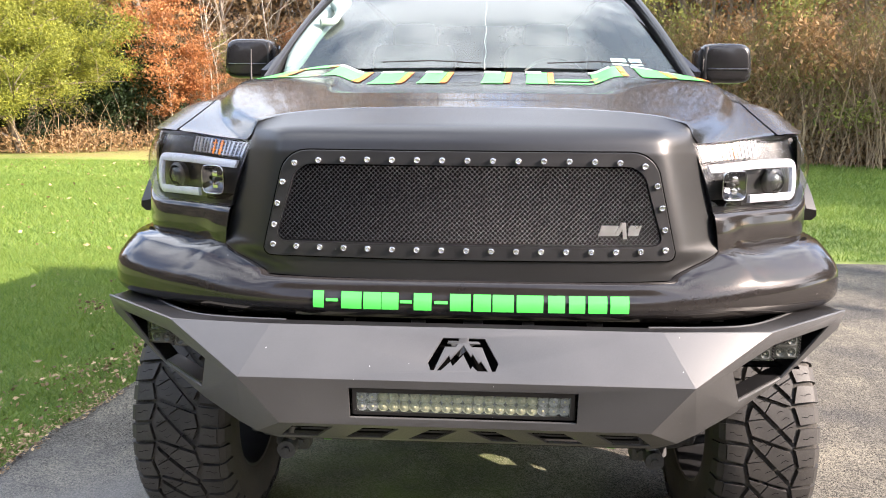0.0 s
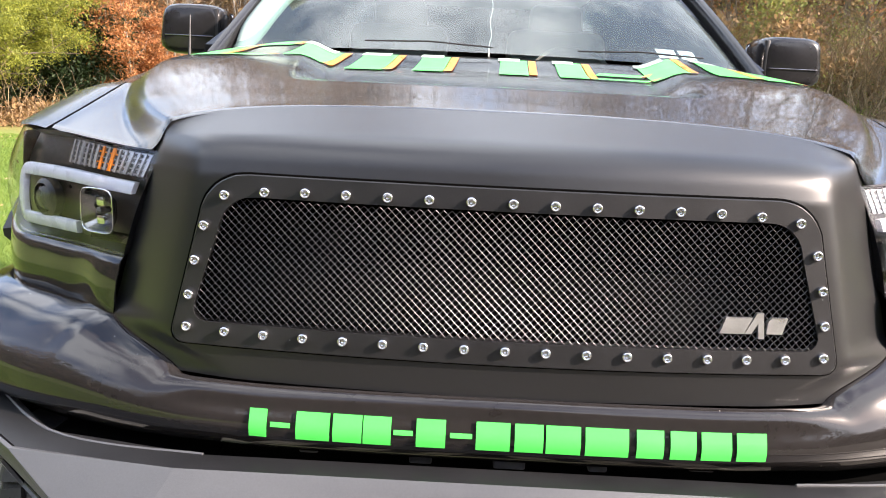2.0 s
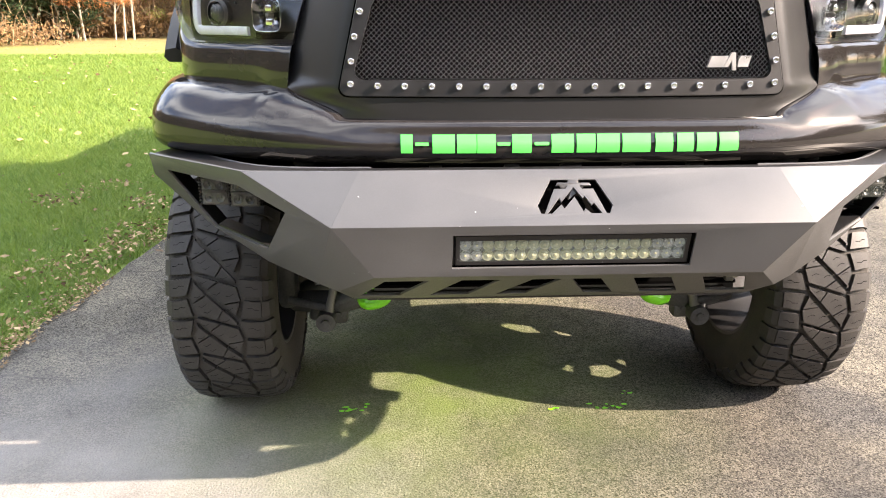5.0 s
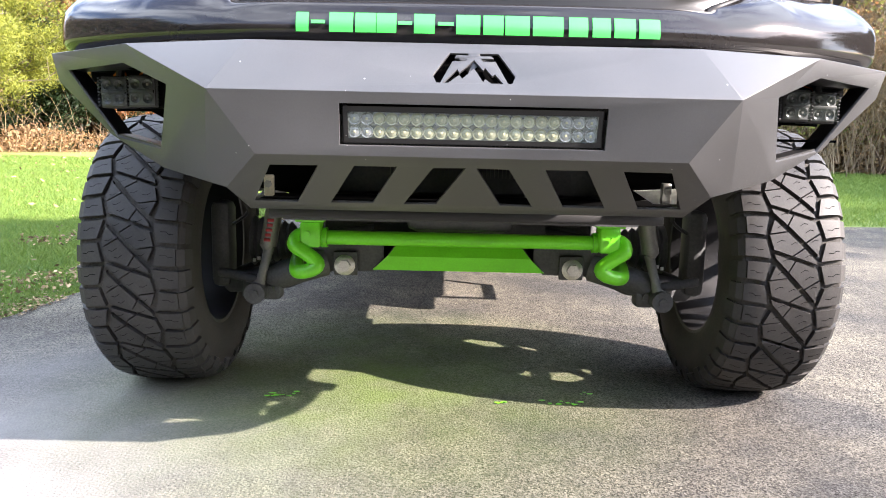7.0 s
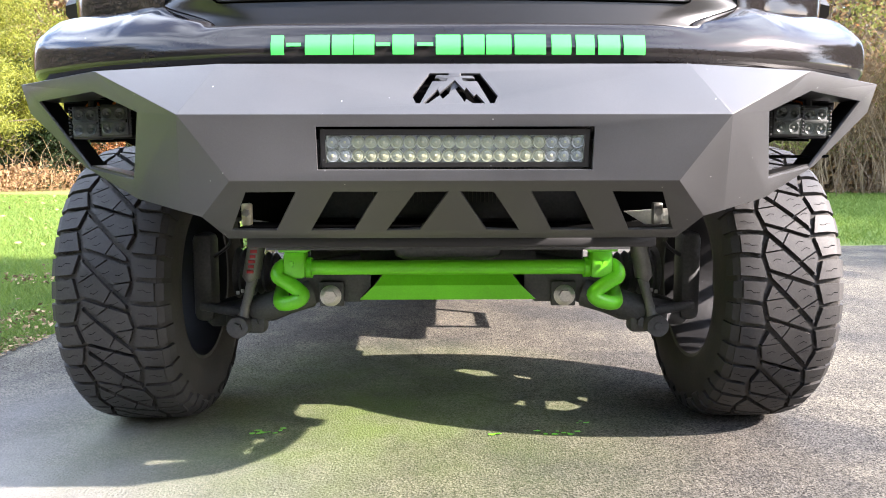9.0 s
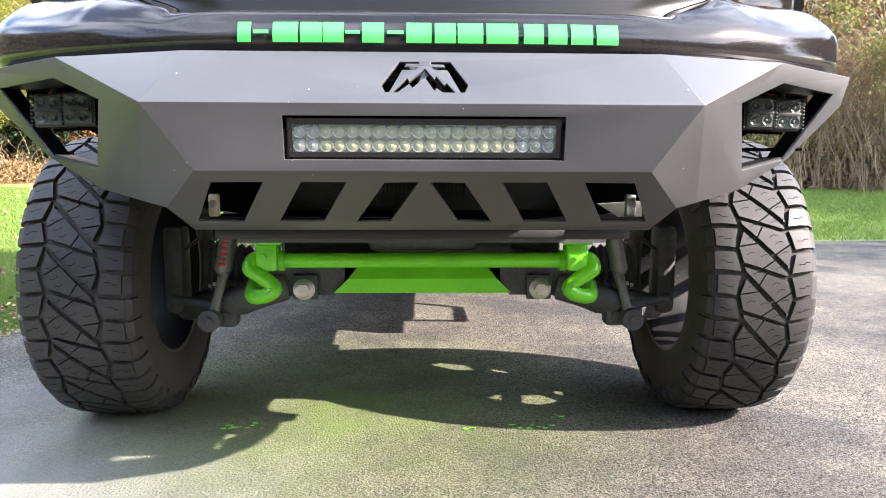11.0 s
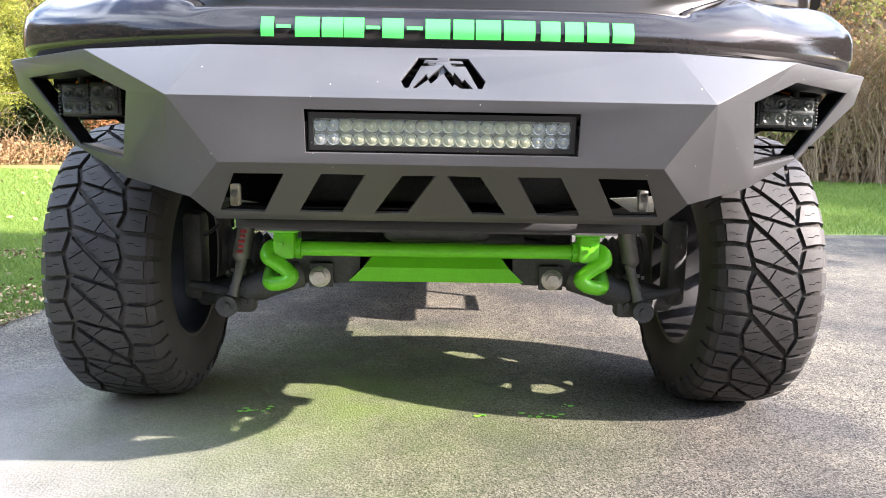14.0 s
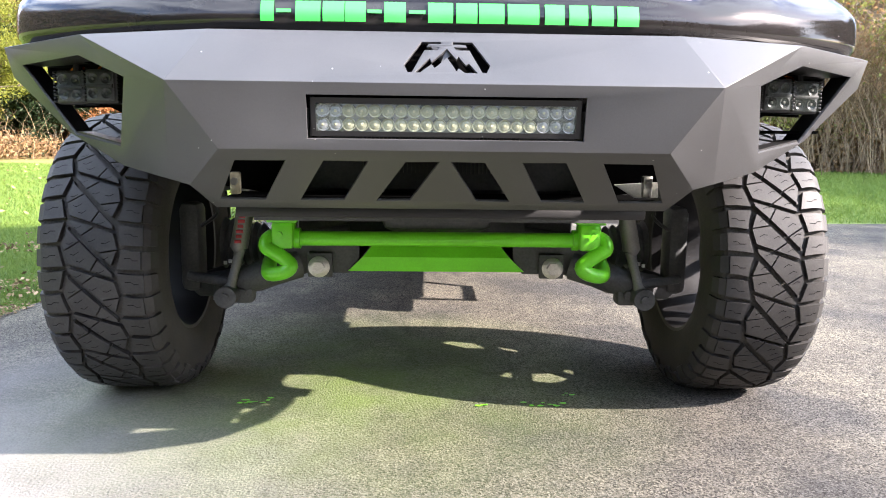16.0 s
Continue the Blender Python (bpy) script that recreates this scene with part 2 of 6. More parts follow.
def leafy(name, share):
    """Lets light through thin leaves."""
    n, l = M[name].node_tree.nodes, M[name].node_tree.links
    b, out = n["Principled BSDF"], n["Material Output"]
    t, mix = n.new("ShaderNodeBsdfTranslucent"), n.new("ShaderNodeMixShader")
    l.new(b.inputs["Base Color"].links[0].from_socket, t.inputs["Color"])
    mix.inputs[0].default_value = share
    l.new(b.outputs[0], mix.inputs[1])
    l.new(t.outputs[0], mix.inputs[2])
    l.new(mix.outputs[0], out.inputs["Surface"])


for leaf in ("needles", "evergreen", "beech", "dry", "olive", "blade"):
    leafy(leaf, 0.42)


def asphalt():
    """Worn driveway: pale grit, dark patches, hairline cracks and a green overspray from painting."""
    m = mat("worn_asphalt", (0.046, 0.0435, 0.039), 0.86, 0.0, 0.3, 0.9, 9.0, bump=1.0, bscale=130, col2=(0.125, 0.113, 0.088), rvar=0.06, dist=0.006, spec=0.3)
    n, l = m.node_tree.nodes, m.node_tree.links
    b = n["Principled BSDF"]
    base = b.inputs["Base Color"].links[0].from_socket
    tc = n["Texture Coordinate"]

    def noise_at(scale, detail=4):
        t = n.new("ShaderNodeTexNoise")
        t.inputs["Scale"].default_value, t.inputs["Detail"].default_value = scale, detail
        l.new(tc.outputs["Object"], t.inputs["Vector"])
        return t.outputs["Fac"]

    def span(value, lo, hi, a=0.0, c=1.0):
        r = n.new("ShaderNodeMapRange")
        r.inputs["From Min"].default_value, r.inputs["From Max"].default_value = lo, hi
        r.inputs["To Min"].default_value, r.inputs["To Max"].default_value = a, c
        l.new(value, r.inputs["Value"])
        return r.outputs[0]

    def blend(fac, a, colour):
        x = n.new("ShaderNodeMix")
        x.data_type = "RGBA"
        l.new(fac, x.inputs["Factor"])
        l.new(a, x.inputs["A"])
        x.inputs["B"].default_value = (*colour, 1)
        return x.outputs["Result"]

    v = n.new("ShaderNodeTexVoronoi")
    v.inputs["Scale"].default_value = 210
    l.new(tc.outputs["Object"], v.inputs["Vector"])
    sep = n.new("ShaderNodeSeparateColor")
    l.new(v.outputs["Color"], sep.inputs["Color"])
    grain = n.new("ShaderNodeMix")
    grain.data_type, grain.blend_type = "RGBA", "MULTIPLY"
    grain.inputs["Factor"].default_value = 1.0
    tone = n.new("ShaderNodeCombineColor")
    for k in range(3):
        l.new(span(sep.outputs[0], 0.0, 1.0, 0.10, 2.15), tone.inputs[k])
    c = blend(span(noise_at(2.3, 8), 0.54, 0.70, 0, 0.55), base, (0.170, 0.152, 0.115))
    c = blend(span(noise_at(1.3, 9), 0.50, 0.62, 0, 0.6), c, (0.030, 0.030, 0.032))
    c = blend(span(noise_at(38, 6), 0.55, 0.75, 0, 0.45), c, (0.020, 0.020, 0.022))
    l.new(c, grain.inputs["A"])
    l.new(tone.outputs[0], grain.inputs["B"])
    c = grain.outputs["Result"]
    k = n.new("ShaderNodeTexVoronoi")
    k.feature = "DISTANCE_TO_EDGE"
    k.inputs["Scale"].default_value = 0.8
    warp = n.new("ShaderNodeMix")
    warp.data_type = "RGBA"
    warp.inputs["Factor"].default_value = 0.25
    wob = n.new("ShaderNodeTexNoise")
    wob.inputs["Scale"].default_value = 3
    l.new(tc.outputs["Object"], wob.inputs["Vector"])
    l.new(tc.outputs["Object"], warp.inputs["A"])
    l.new(wob.outputs["Color"], warp.inputs["B"])
    l.new(warp.outputs["Result"], k.inputs["Vector"])
    crack = span(k.outputs["Distance"], 0.001, 0.0038, 0.5, 0.0)
    c = blend(crack, c, (0.012, 0.012, 0.012))
    # lighter patch: brightness of sky light on the shaded asphalt, put into the colour
    whitening = n.new("ShaderNodeVectorMath")
    whitening.operation = "DISTANCE"
    l.new(tc.outputs["Object"], whitening.inputs[0])
    whitening.inputs[1].default_value = (-1.55, 1.75, 0)
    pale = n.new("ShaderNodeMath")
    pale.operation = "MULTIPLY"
    l.new(span(whitening.outputs["Value"], 0.5, 1.5, 1.0, 0.0), pale.inputs[0])
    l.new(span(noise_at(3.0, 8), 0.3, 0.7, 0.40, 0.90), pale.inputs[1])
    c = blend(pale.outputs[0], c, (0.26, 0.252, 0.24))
    spot = n.new("ShaderNodeVectorMath")
    spot.operation = "DISTANCE"
    l.new(tc.outputs["Object"], spot.inputs[0])
    spot.inputs[1].default_value = (-0.28, 2.62, 0)
    wide = span(spot.outputs["Value"], 0.15, 1.15, 1.0, 0.0)
    tint = n.new("ShaderNodeMath")
    tint.operation = "MULTIPLY"
    l.new(wide, tint.inputs[0])
    l.new(span(noise_at(5), 0.3, 0.7, 0.35, 0.75), tint.inputs[1])
    c = blend(tint.outputs[0], c, (0.11, 0.165, 0.03))
    # darker brown patch in front of the truck
    brown_patch = n.new("ShaderNodeVectorMath")
    brown_patch.operation = "DISTANCE"
    l.new(warp.outputs["Result"], brown_patch.inputs[0])
    brown_patch.inputs[1].default_value = (0.75 * 0.45 + 0.125, 0.75 * 1.55 + 0.125, 0.125)
    c = blend(span(brown_patch.outputs["Value"], 0.66, 0.72, 0.22, 0.0), c, (0.040, 0.034, 0.028))
    l.new(c, b.inputs["Base Color"])
    return m


def lawn():
    m = mat("autumn_lawn", (0.085, 0.15, 0.025), 0.85, 0.0, 0.3, 0.35, 9.0, bump=0.6, bscale=55, col2=(0.20, 0.265, 0.05), rvar=0.05, dist=0.03)
    n, l = m.node_tree.nodes, m.node_tree.links
    b = n["Principled BSDF"]
    base = b.inputs["Base Color"].links[0].from_socket
    tc = n["Texture Coordinate"]
    far = n.new("ShaderNodeSeparateXYZ")
    l.new(tc.outputs["Object"], far.inputs[0])
    wob = n.new("ShaderNodeTexNoise")
    wob.inputs["Scale"].default_value, wob.inputs["Detail"].default_value = 0.5, 6
    l.new(tc.outputs["Object"], wob.inputs["Vector"])
    amp = n.new("ShaderNodeMath")
    amp.operation = "MULTIPLY_ADD"
    amp.inputs[1].default_value = 14
    l.new(wob.outputs["Fac"], amp.inputs[0])
    l.new(far.outputs["Y"], amp.inputs[2])
    r = n.new("ShaderNodeMapRange")
    r.inputs["From Min"].default_value, r.inputs["From Max"].default_value = 29, 35
    l.new(amp.outputs[0], r.inputs["Value"])
    mixn = n.new("ShaderNodeMix")
    mixn.data_type = "RGBA"
    mixn.inputs["B"].default_value = (0.22, 0.165, 0.060, 1)
    l.new(r.outputs[0], mixn.inputs["Factor"])
    l.new(base, mixn.inputs["A"])
    dry, patch, straw = n.new("ShaderNodeTexNoise"), n.new("ShaderNodeMapRange"), n.new("ShaderNodeMix")
    dry.inputs["Scale"].default_value, dry.inputs["Detail"].default_value = 1.6, 9
    l.new(tc.outputs["Object"], dry.inputs["Vector"])
    patch.inputs["From Min"].default_value, patch.inputs["From Max"].default_value, patch.inputs["To Max"].default_value = 0.46, 0.70, 0.48
    l.new(dry.outputs["Fac"], patch.inputs["Value"])
    straw.data_type = "RGBA"
    straw.inputs["B"].default_value = (0.30, 0.29, 0.075, 1)
    l.new(patch.outputs[0], straw.inputs["Factor"])
    l.new(mixn.outputs["Result"], straw.inputs["A"])
    l.new(straw.outputs["Result"], b.inputs["Base Color"])
    return m


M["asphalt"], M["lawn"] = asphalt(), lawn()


# ---------------------------------------------------------------- mesh helpers
def part(name, bm, material, parent=None, label="", smooth=35):
    """One mesh object made from bm, under parent."""
    me = bpy.data.meshes.new(name)
    bmesh.ops.recalc_face_normals(bm, faces=bm.faces[:])
    bm.to_mesh(me)
    bm.free()
    return placed(name, me, material, parent, label, smooth)


def placed(name, me, material, parent=None, label="", smooth=0):
    me.materials.append(M[material])
    if smooth:
        me.polygons.foreach_set("use_smooth", [True] * len(me.polygons))
        me.set_sharp_from_angle(angle=radians(smooth))
    ob = new(name, me)
    if parent:
        ob.parent = parent
    return tagged(ob, label)


def thing(name, label, category, at=(0, 0, 0), group="", kind=""):
    ob = new(name)
    ob.location = at
    ob.empty_display_size = 0.1
    return tagged(ob, label, category, group, kind)


def add_box(bm, c, s, bevel=0.0, m=None, seg=2):
    g = bmesh.ops.create_cube(bm, size=1)["verts"]
    bmesh.ops.scale(bm, vec=s, verts=g)
    if bevel:
        edges = {e for v in g for e in v.link_edges}
        g = bmesh.ops.bevel(bm, geom=list(edges), offset=bevel, segments=seg, affect="EDGES", profile=0.5)["verts"]
    if m is not None:
        bmesh.ops.transform(bm, matrix=m, verts=g)
    bmesh.ops.translate(bm, vec=c, verts=g)
    return g


def box(c, s, bevel=0.0, m=None, seg=2):
    bm = bmesh.new()
    add_box(bm, c, s, bevel, m, seg)
    return bm


def add_tube(bm, pts, r, seg=10, cap=True):
    """A tube along pts; r is one radius or one for each point."""
    pts = [Vector(p) for p in pts]
    rs = r if isinstance(r, (list, tuple)) else [r] * len(pts)
    side = None
    rings = []
    for i, p in enumerate(pts):
        d = (pts[min(i + 1, len(pts) - 1)] - pts[max(i - 1, 0)]).normalized()
        if side is None:
            side = d.orthogonal().normalized()
        side = (side - d * side.dot(d)).normalized()
        up = d.cross(side)
        rings.append([bm.verts.new(p + rs[i] * (math.cos(a) * side + math.sin(a) * up)) for a in [2 * math.pi * k / seg for k in range(seg)]])
    for a, b in zip(rings, rings[1:]):
        for k in range(seg):
            bm.faces.new((a[k], a[(k + 1) % seg], b[(k + 1) % seg], b[k]))
    if cap:
        bm.faces.new(rings[0][::-1])
        bm.faces.new(rings[-1])


def tube(pts, r, seg=10, cap=True):
    bm = bmesh.new()
    add_tube(bm, pts, r, seg, cap)
    return bm


def lathe(profile, seg=48, axis="x"):
    """profile: (along the axis, radius), turned round the axis."""
    bm = bmesh.new()
    rings = []
    for h, r in profile:
        ring = []
        for k in range(seg):
            a = 2 * math.pi * k / seg
            c, s = r * math.cos(a), r * math.sin(a)
            ring.append(bm.verts.new((h, c, s) if axis == "x" else (c, h, s) if axis == "y" else (c, s, h)))
        rings.append(ring)
    for a, b in zip(rings, rings[1:]):
        for k in range(seg):
            bm.faces.new((a[k], a[(k + 1) % seg], b[(k + 1) % seg], b[k]))
    return bm


def grid(fn, nu, nv, thick=0.0):
    bm = bmesh.new()
    v = [[bm.verts.new(fn(i / nu, j / nv)) for j in range(nv + 1)] for i in range(nu + 1)]
    for i in range(nu):
        for j in range(nv):
            bm.faces.new((v[i][j], v[i + 1][j], v[i + 1][j + 1], v[i][j + 1]))
    bmesh.ops.remove_doubles(bm, verts=bm.verts[:], dist=1e-5)
    if thick:
        bmesh.ops.recalc_face_normals(bm, faces=bm.faces[:])
        bmesh.ops.solidify(bm, geom=bm.faces[:], thickness=thick)
    return bm


def add_slab(bm, loops, lift):
    """A flat panel with holes: loops of points (the outline first), carried through by the vector lift."""
    from_loops = [[Vector(p) for p in lp] for lp in loops]
    flat = [p for lp in from_loops for p in lp]
    tris = mathutils_geometry.tessellate_polygon(from_loops)
    lift = Vector(lift)
    a = [bm.verts.new(p) for p in flat]
    b = [bm.verts.new(p + lift) for p in flat]
    for t in tris:
        try:
            bm.faces.new([a[i] for i in t])
            bm.faces.new([b[i] for i in reversed(t)])
        except ValueError:
            pass
    k = 0
    for lp in from_loops:
        for i in range(len(lp)):
            j = (i + 1) % len(lp)
            bm.faces.new((a[k + i], a[k + j], b[k + j], b[k + i]))
        k += len(lp)


def slab(loops, lift):
    bm = bmesh.new()
    add_slab(bm, loops, lift)
    return bm


def smooth01(t):
    t = min(1.0, max(0.0, t))
    return t * t * (3 - 2 * t)


def along(pts, t):
    """A smooth curve through pts (lists of equal length), t from 0 to 1."""
    n = len(pts) - 1
    f = min(max(t, 0.0), 1.0) * n
    i = min(int(f), n - 1)
    f -= i
    p0, p1, p2, p3 = pts[max(i - 1, 0)], pts[i], pts[i + 1], pts[min(i + 2, n)]
    return [0.5 * (2 * b + (c - a) * f + (2 * a - 5 * b + 4 * c - d) * f * f + (3 * b - a - 3 * c + d) * f ** 3) for a, b, c, d in zip(p0, p1, p2, p3)]


def cards(centres, sizes, rng, aspect=0.5, flat=0.0):
    """Small leaf-like quads, one at each centre, turned at random."""
    n = len(centres)
    d = rng.normal(size=(n, 3))
    d[:, 2] *= 1 - flat
    d /= np.linalg.norm(d, axis=1)[:, None]
    o = rng.normal(size=(n, 3))
    if flat:
        o[:, 2] *= 1 - flat
    o -= d * np.sum(o * d, axis=1)[:, None]
    o /= np.linalg.norm(o, axis=1)[:, None]
    s = np.asarray(sizes)[:, None]
    tip, wing = d * s, o * s * aspect
    v = np.stack([centres - tip, centres + wing, centres + tip, centres - wing], axis=1).reshape(-1, 3)
    me = bpy.data.meshes.new("cards")
    me.from_pydata(v.tolist(), [], np.arange(4 * n).reshape(n, 4).tolist())
    return me


# ---------------------------------------------------------------- the pickup truck
truck = thing("pickup_truck", "lifted black pickup truck with steel winch bumper on asphalt", "pickup truck")


def both(fn):
    """Calls fn for the left and the right side."""
    return [fn(-1), fn(1)]


# --- hood and fenders -------------------------------------------------------
def crown(y):
    """Height of the hood along its middle."""
    return along([[1.552], [1.588], [1.630], [1.668], [1.696], [1.720], [1.738]], (y - 1.95) / 1.32)[0]


def ridge(y):
    return 0.56 + 0.36 * (1 - math.exp(-max(0.0, y - 1.945) / 0.45))


def hood_z(x, y):
    a = abs(x)
    r = ridge(y)
    f = smooth01((y - 1.95) / 0.7)
    z = crown(y) - (0.019 - 0.011 * f) * min(1.0, a / r) ** 7 - 0.014 * (a / 0.9) ** 2
    # low side lobe below the steep flank of the middle bulge, with a sharp valley between them
    lobe = 1.466 + 0.25 * min(y - 1.945, 0.50) + 0.09 * max(0.0, y - 2.445)
    t = min(1.0, max(0.0, (a - r + 0.008) / 0.046))
    w = 0.6 * smooth01(t) + 0.4 * t ** 1.45
    z = z * (1 - w) + min(z, lobe) * w
    # shallow recess between the two inner ribs
    rec = smooth01((y - 2.30) / 0.18) * (1 - smooth01((a - 0.37 - 0.12 * (y - 2.3)) / 0.10))
    z -= 0.032 * rec
    # raised rear edge before the windscreen
    z += 0.027 * smooth01((y - 2.80) / 0.42) * (1 - smooth01((a - 0.60) / 0.24))
    if a > 0.80:
        z -= 0.9 * (a - 0.80) ** 2
    return z


def nose_edge(x):
    """Front edge of the hood in plan: over the surround, then above the headlights."""
    a = abs(x)
    if a < 0.585:
        return 2.055 - 0.105 * (a / 0.585) ** 3.2
    return 1.951 + 0.125 * (a - 0.585) / 0.25 + 0.55 * max(0.0, a - 0.79) ** 1.3


def seam(y):
    return 0.842 + 0.055 * smooth01((y - 2.0) / 1.2)


COWL = 3.24


def hood_fn(u, v):
    s = 2 * u - 1
    x = 0.842 * s
    y0 = nose_edge(x)
    y = y0 + (COWL - 0.05 * (1 - s * s) - y0) * v
    x = s * (seam(y) - 0.004)
    return (x, y, hood_z(x, y) - (0.0025 if v == 0 else 0.0))


part("hood", grid(hood_fn, 300, 110), "hood", truck, "gloss black hood with green lettering", 60)


def fender_front(x):
    return float(np.interp(x, [0.84, 0.918, 0.962, 0.982, 0.995, 1.02], [2.078, 2.128, 2.205, 2.315, 2.34, 2.34]))


def fender(side):
    def fn(u, v):
        a = v
        y = 2.08 + (3.55 - 2.08) * u
        for _ in range(3):
            x0, z0 = seam(y) + 0.003, hood_z(seam(y) + 0.003, min(y, COWL)) + 0.05 * max(0, y - COWL)
            edge = 0.990 + 0.015 * smooth01((y - 2.1) / 0.4)
            if a < 0.35:
                ang = a / 0.35 * math.pi / 2
                x = x0 + (edge - x0) * math.sin(ang)
                z = z0 - 0.07 * (1 - math.cos(ang))
            else:
                t = (a - 0.35) / 0.65
                x = edge + 0.015 * math.sin(t * math.pi)
                arch = 0.63 ** 2 - (y - 2.70) ** 2
                low = max(1.0, 0.79 + math.sqrt(arch) if arch > 0 else 1.0)
                z = z0 - 0.07 - t * (z0 - 0.07 - low)
            y0 = fender_front(x)
            y = y0 + (3.55 - y0) * u
        return (side * x, y, z)
    part("fender", grid(fn, 40, 26), "paint", truck, "", 50)


both(fender)


def wheel_flare(side):
    bm = bmesh.new()
    ring = []
    for k in range(33):
        a = math.radians(44 + 92 * k / 32)
        c, s = math.cos(a), math.sin(a)
        row = []
        for dx, dr in ((-0.035, 0.60), (0.0, 0.650), (0.032, 0.642), (0.042, 0.615), (0.035, 0.595), (-0.035, 0.59)):
            row.append(bm.verts.new((side * (1.006 + dx), 2.70 - dr * c, 0.80 + dr * 1.06 * s)))
        ring.append(row)
    for p, q in zip(ring, ring[1:]):
        for k in range(6):
            bm.faces.new((p[k], p[(k + 1) % 6], q[(k + 1) % 6], q[k]))
    bm.faces.new(ring[0][::-1])
    bm.faces.new(ring[-1])
    part("wheel_flare", bm, "trim", truck, "black plastic wheel arch flare", 40)


both(wheel_flare)


# --- grille surround ----------------------------------------------------------
def face_y(x, z):
    return 1.792 + 0.13 * x * x + 0.10 * (z - 1.21)


def half_width(z):
    if z < 1.213:
        return 0.515 + 0.145 * smooth01((z - 1.140) / 0.073)
    return 0.66 - 0.068 * (z - 1.213) / 0.263


def facet(a):
    """The sides of the surround turn back in a flat facet with a soft fold."""
    q = (a - 0.815) / 0.185
    return max(0.0, 0.5 * (q + math.sqrt(q * q + 0.05)) - 0.05 / (4 * (0.3 + abs(q))) if q < 0.0 else 0.5 * (q + math.sqrt(q * q + 0.05)) - 0.041 * (1 - q) - 0.012 * q)


def surround_fn(u, v):
    s = 2 * u - 1
    a = abs(s)
    if v < 0.62:
        z = 1.140 + (1.455 - 1.140) * v / 0.62
        hw = half_width(z)
        x = s * hw
        y = face_y(x, z) + 0.085 * facet(a) * (0.15 + 0.85 * smooth01((z - 1.145) / 0.09))
        return (x, y, z)
    t = (v - 0.62) / 0.38
    x = s * (half_width(1.455) + (0.590 - half_width(1.455)) * t)
    x1 = s * half_width(1.455)
    p0 = Vector((x1, face_y(x1, 1.455) + 0.085 * facet(a), 1.455))
    p2 = Vector((x, nose_edge(x) + 0.006, hood_z(x, nose_edge(x) + 0.006) - 0.0008))
    p1 = Vector((0.5 * (x + x1), p0.y + 0.016, p0.z + 0.52 * (p2.z - p0.z)))
    # straight runs with a soft fold between them
    f0, f1 = p0.lerp(p1, 0.40), p1.lerp(p2, 0.24)
    if t < 0.2:
        return tuple(p0.lerp(f0, t / 0.2))
    if t > 0.7:
        return tuple(f1.lerp(p2, (t - 0.7) / 0.3))
    t = (t - 0.2) / 0.5
    return tuple((1 - t) ** 2 * f0 + 2 * t * (1 - t) * p1 + t * t * f1)


def outline(wb, wt, zb, zt, r, rb=0.02):
    """Trapezium with round corners: half widths at foot and top."""
    pts = []
    for cx, cz, rr, a0 in ((wb - rb * 1.1, zb + rb, rb, -90), (wt - r, zt - r, r, 5), (-(wt - r), zt - r, r, 90), (-(wb - rb * 1.1), zb + rb, rb, 175)):
        for k in range(7):
            a = math.radians(a0 + (85 if rr == r else 90) * k / 6)
            pts.append((cx + rr * math.cos(a), cz + rr * math.sin(a)))
    return pts


def inside(poly, x, z):
    hit = False
    for (ax, az), (bx, bz) in zip(poly, poly[1:] + poly[:1]):
        if (az > z) != (bz > z) and x < (bx - ax) * (z - az) / (bz - az) + ax:
            hit = not hit
    return hit


shell = grid(surround_fn, 110, 64)
MIDDLE = [(0.5 * (p[0] + q[0]), 0.5 * (p[1] + q[1])) for p, q in zip(outline(0.522, 0.478, 1.192, 1.459, 0.075), outline(0.487, 0.447, 1.229, 1.425, 0.056))]
gone = [f for f in shell.faces if f.calc_center_median().z < 1.45 and inside(MIDDLE, f.calc_center_median().x, f.calc_center_median().z)]
bmesh.ops.delete(shell, geom=gone, context="FACES")
part("grille_surround", shell, "matte", truck, "satin black grille surround", 60)
# near-black sheet painting the shade in the seam round the surround
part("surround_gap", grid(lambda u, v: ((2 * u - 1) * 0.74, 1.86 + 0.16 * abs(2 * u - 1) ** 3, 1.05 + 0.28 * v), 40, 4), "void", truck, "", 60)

grille = thing("grille", "black riveted grille with woven wire mesh", "")
grille.parent = truck


def dense(poly, step=0.02):
    res = []
    for (ax, az), (bx, bz) in zip(poly, poly[1:] + poly[:1]):
        n = max(1, int(math.hypot(bx - ax, bz - az) / step))
        res += [(ax + (bx - ax) * k / n, az + (bz - az) * k / n) for k in range(n)]
    return res


OUTER = dense(outline(0.522, 0.478, 1.192, 1.459, 0.075))
INNER = dense(outline(0.487, 0.447, 1.229, 1.425, 0.056))


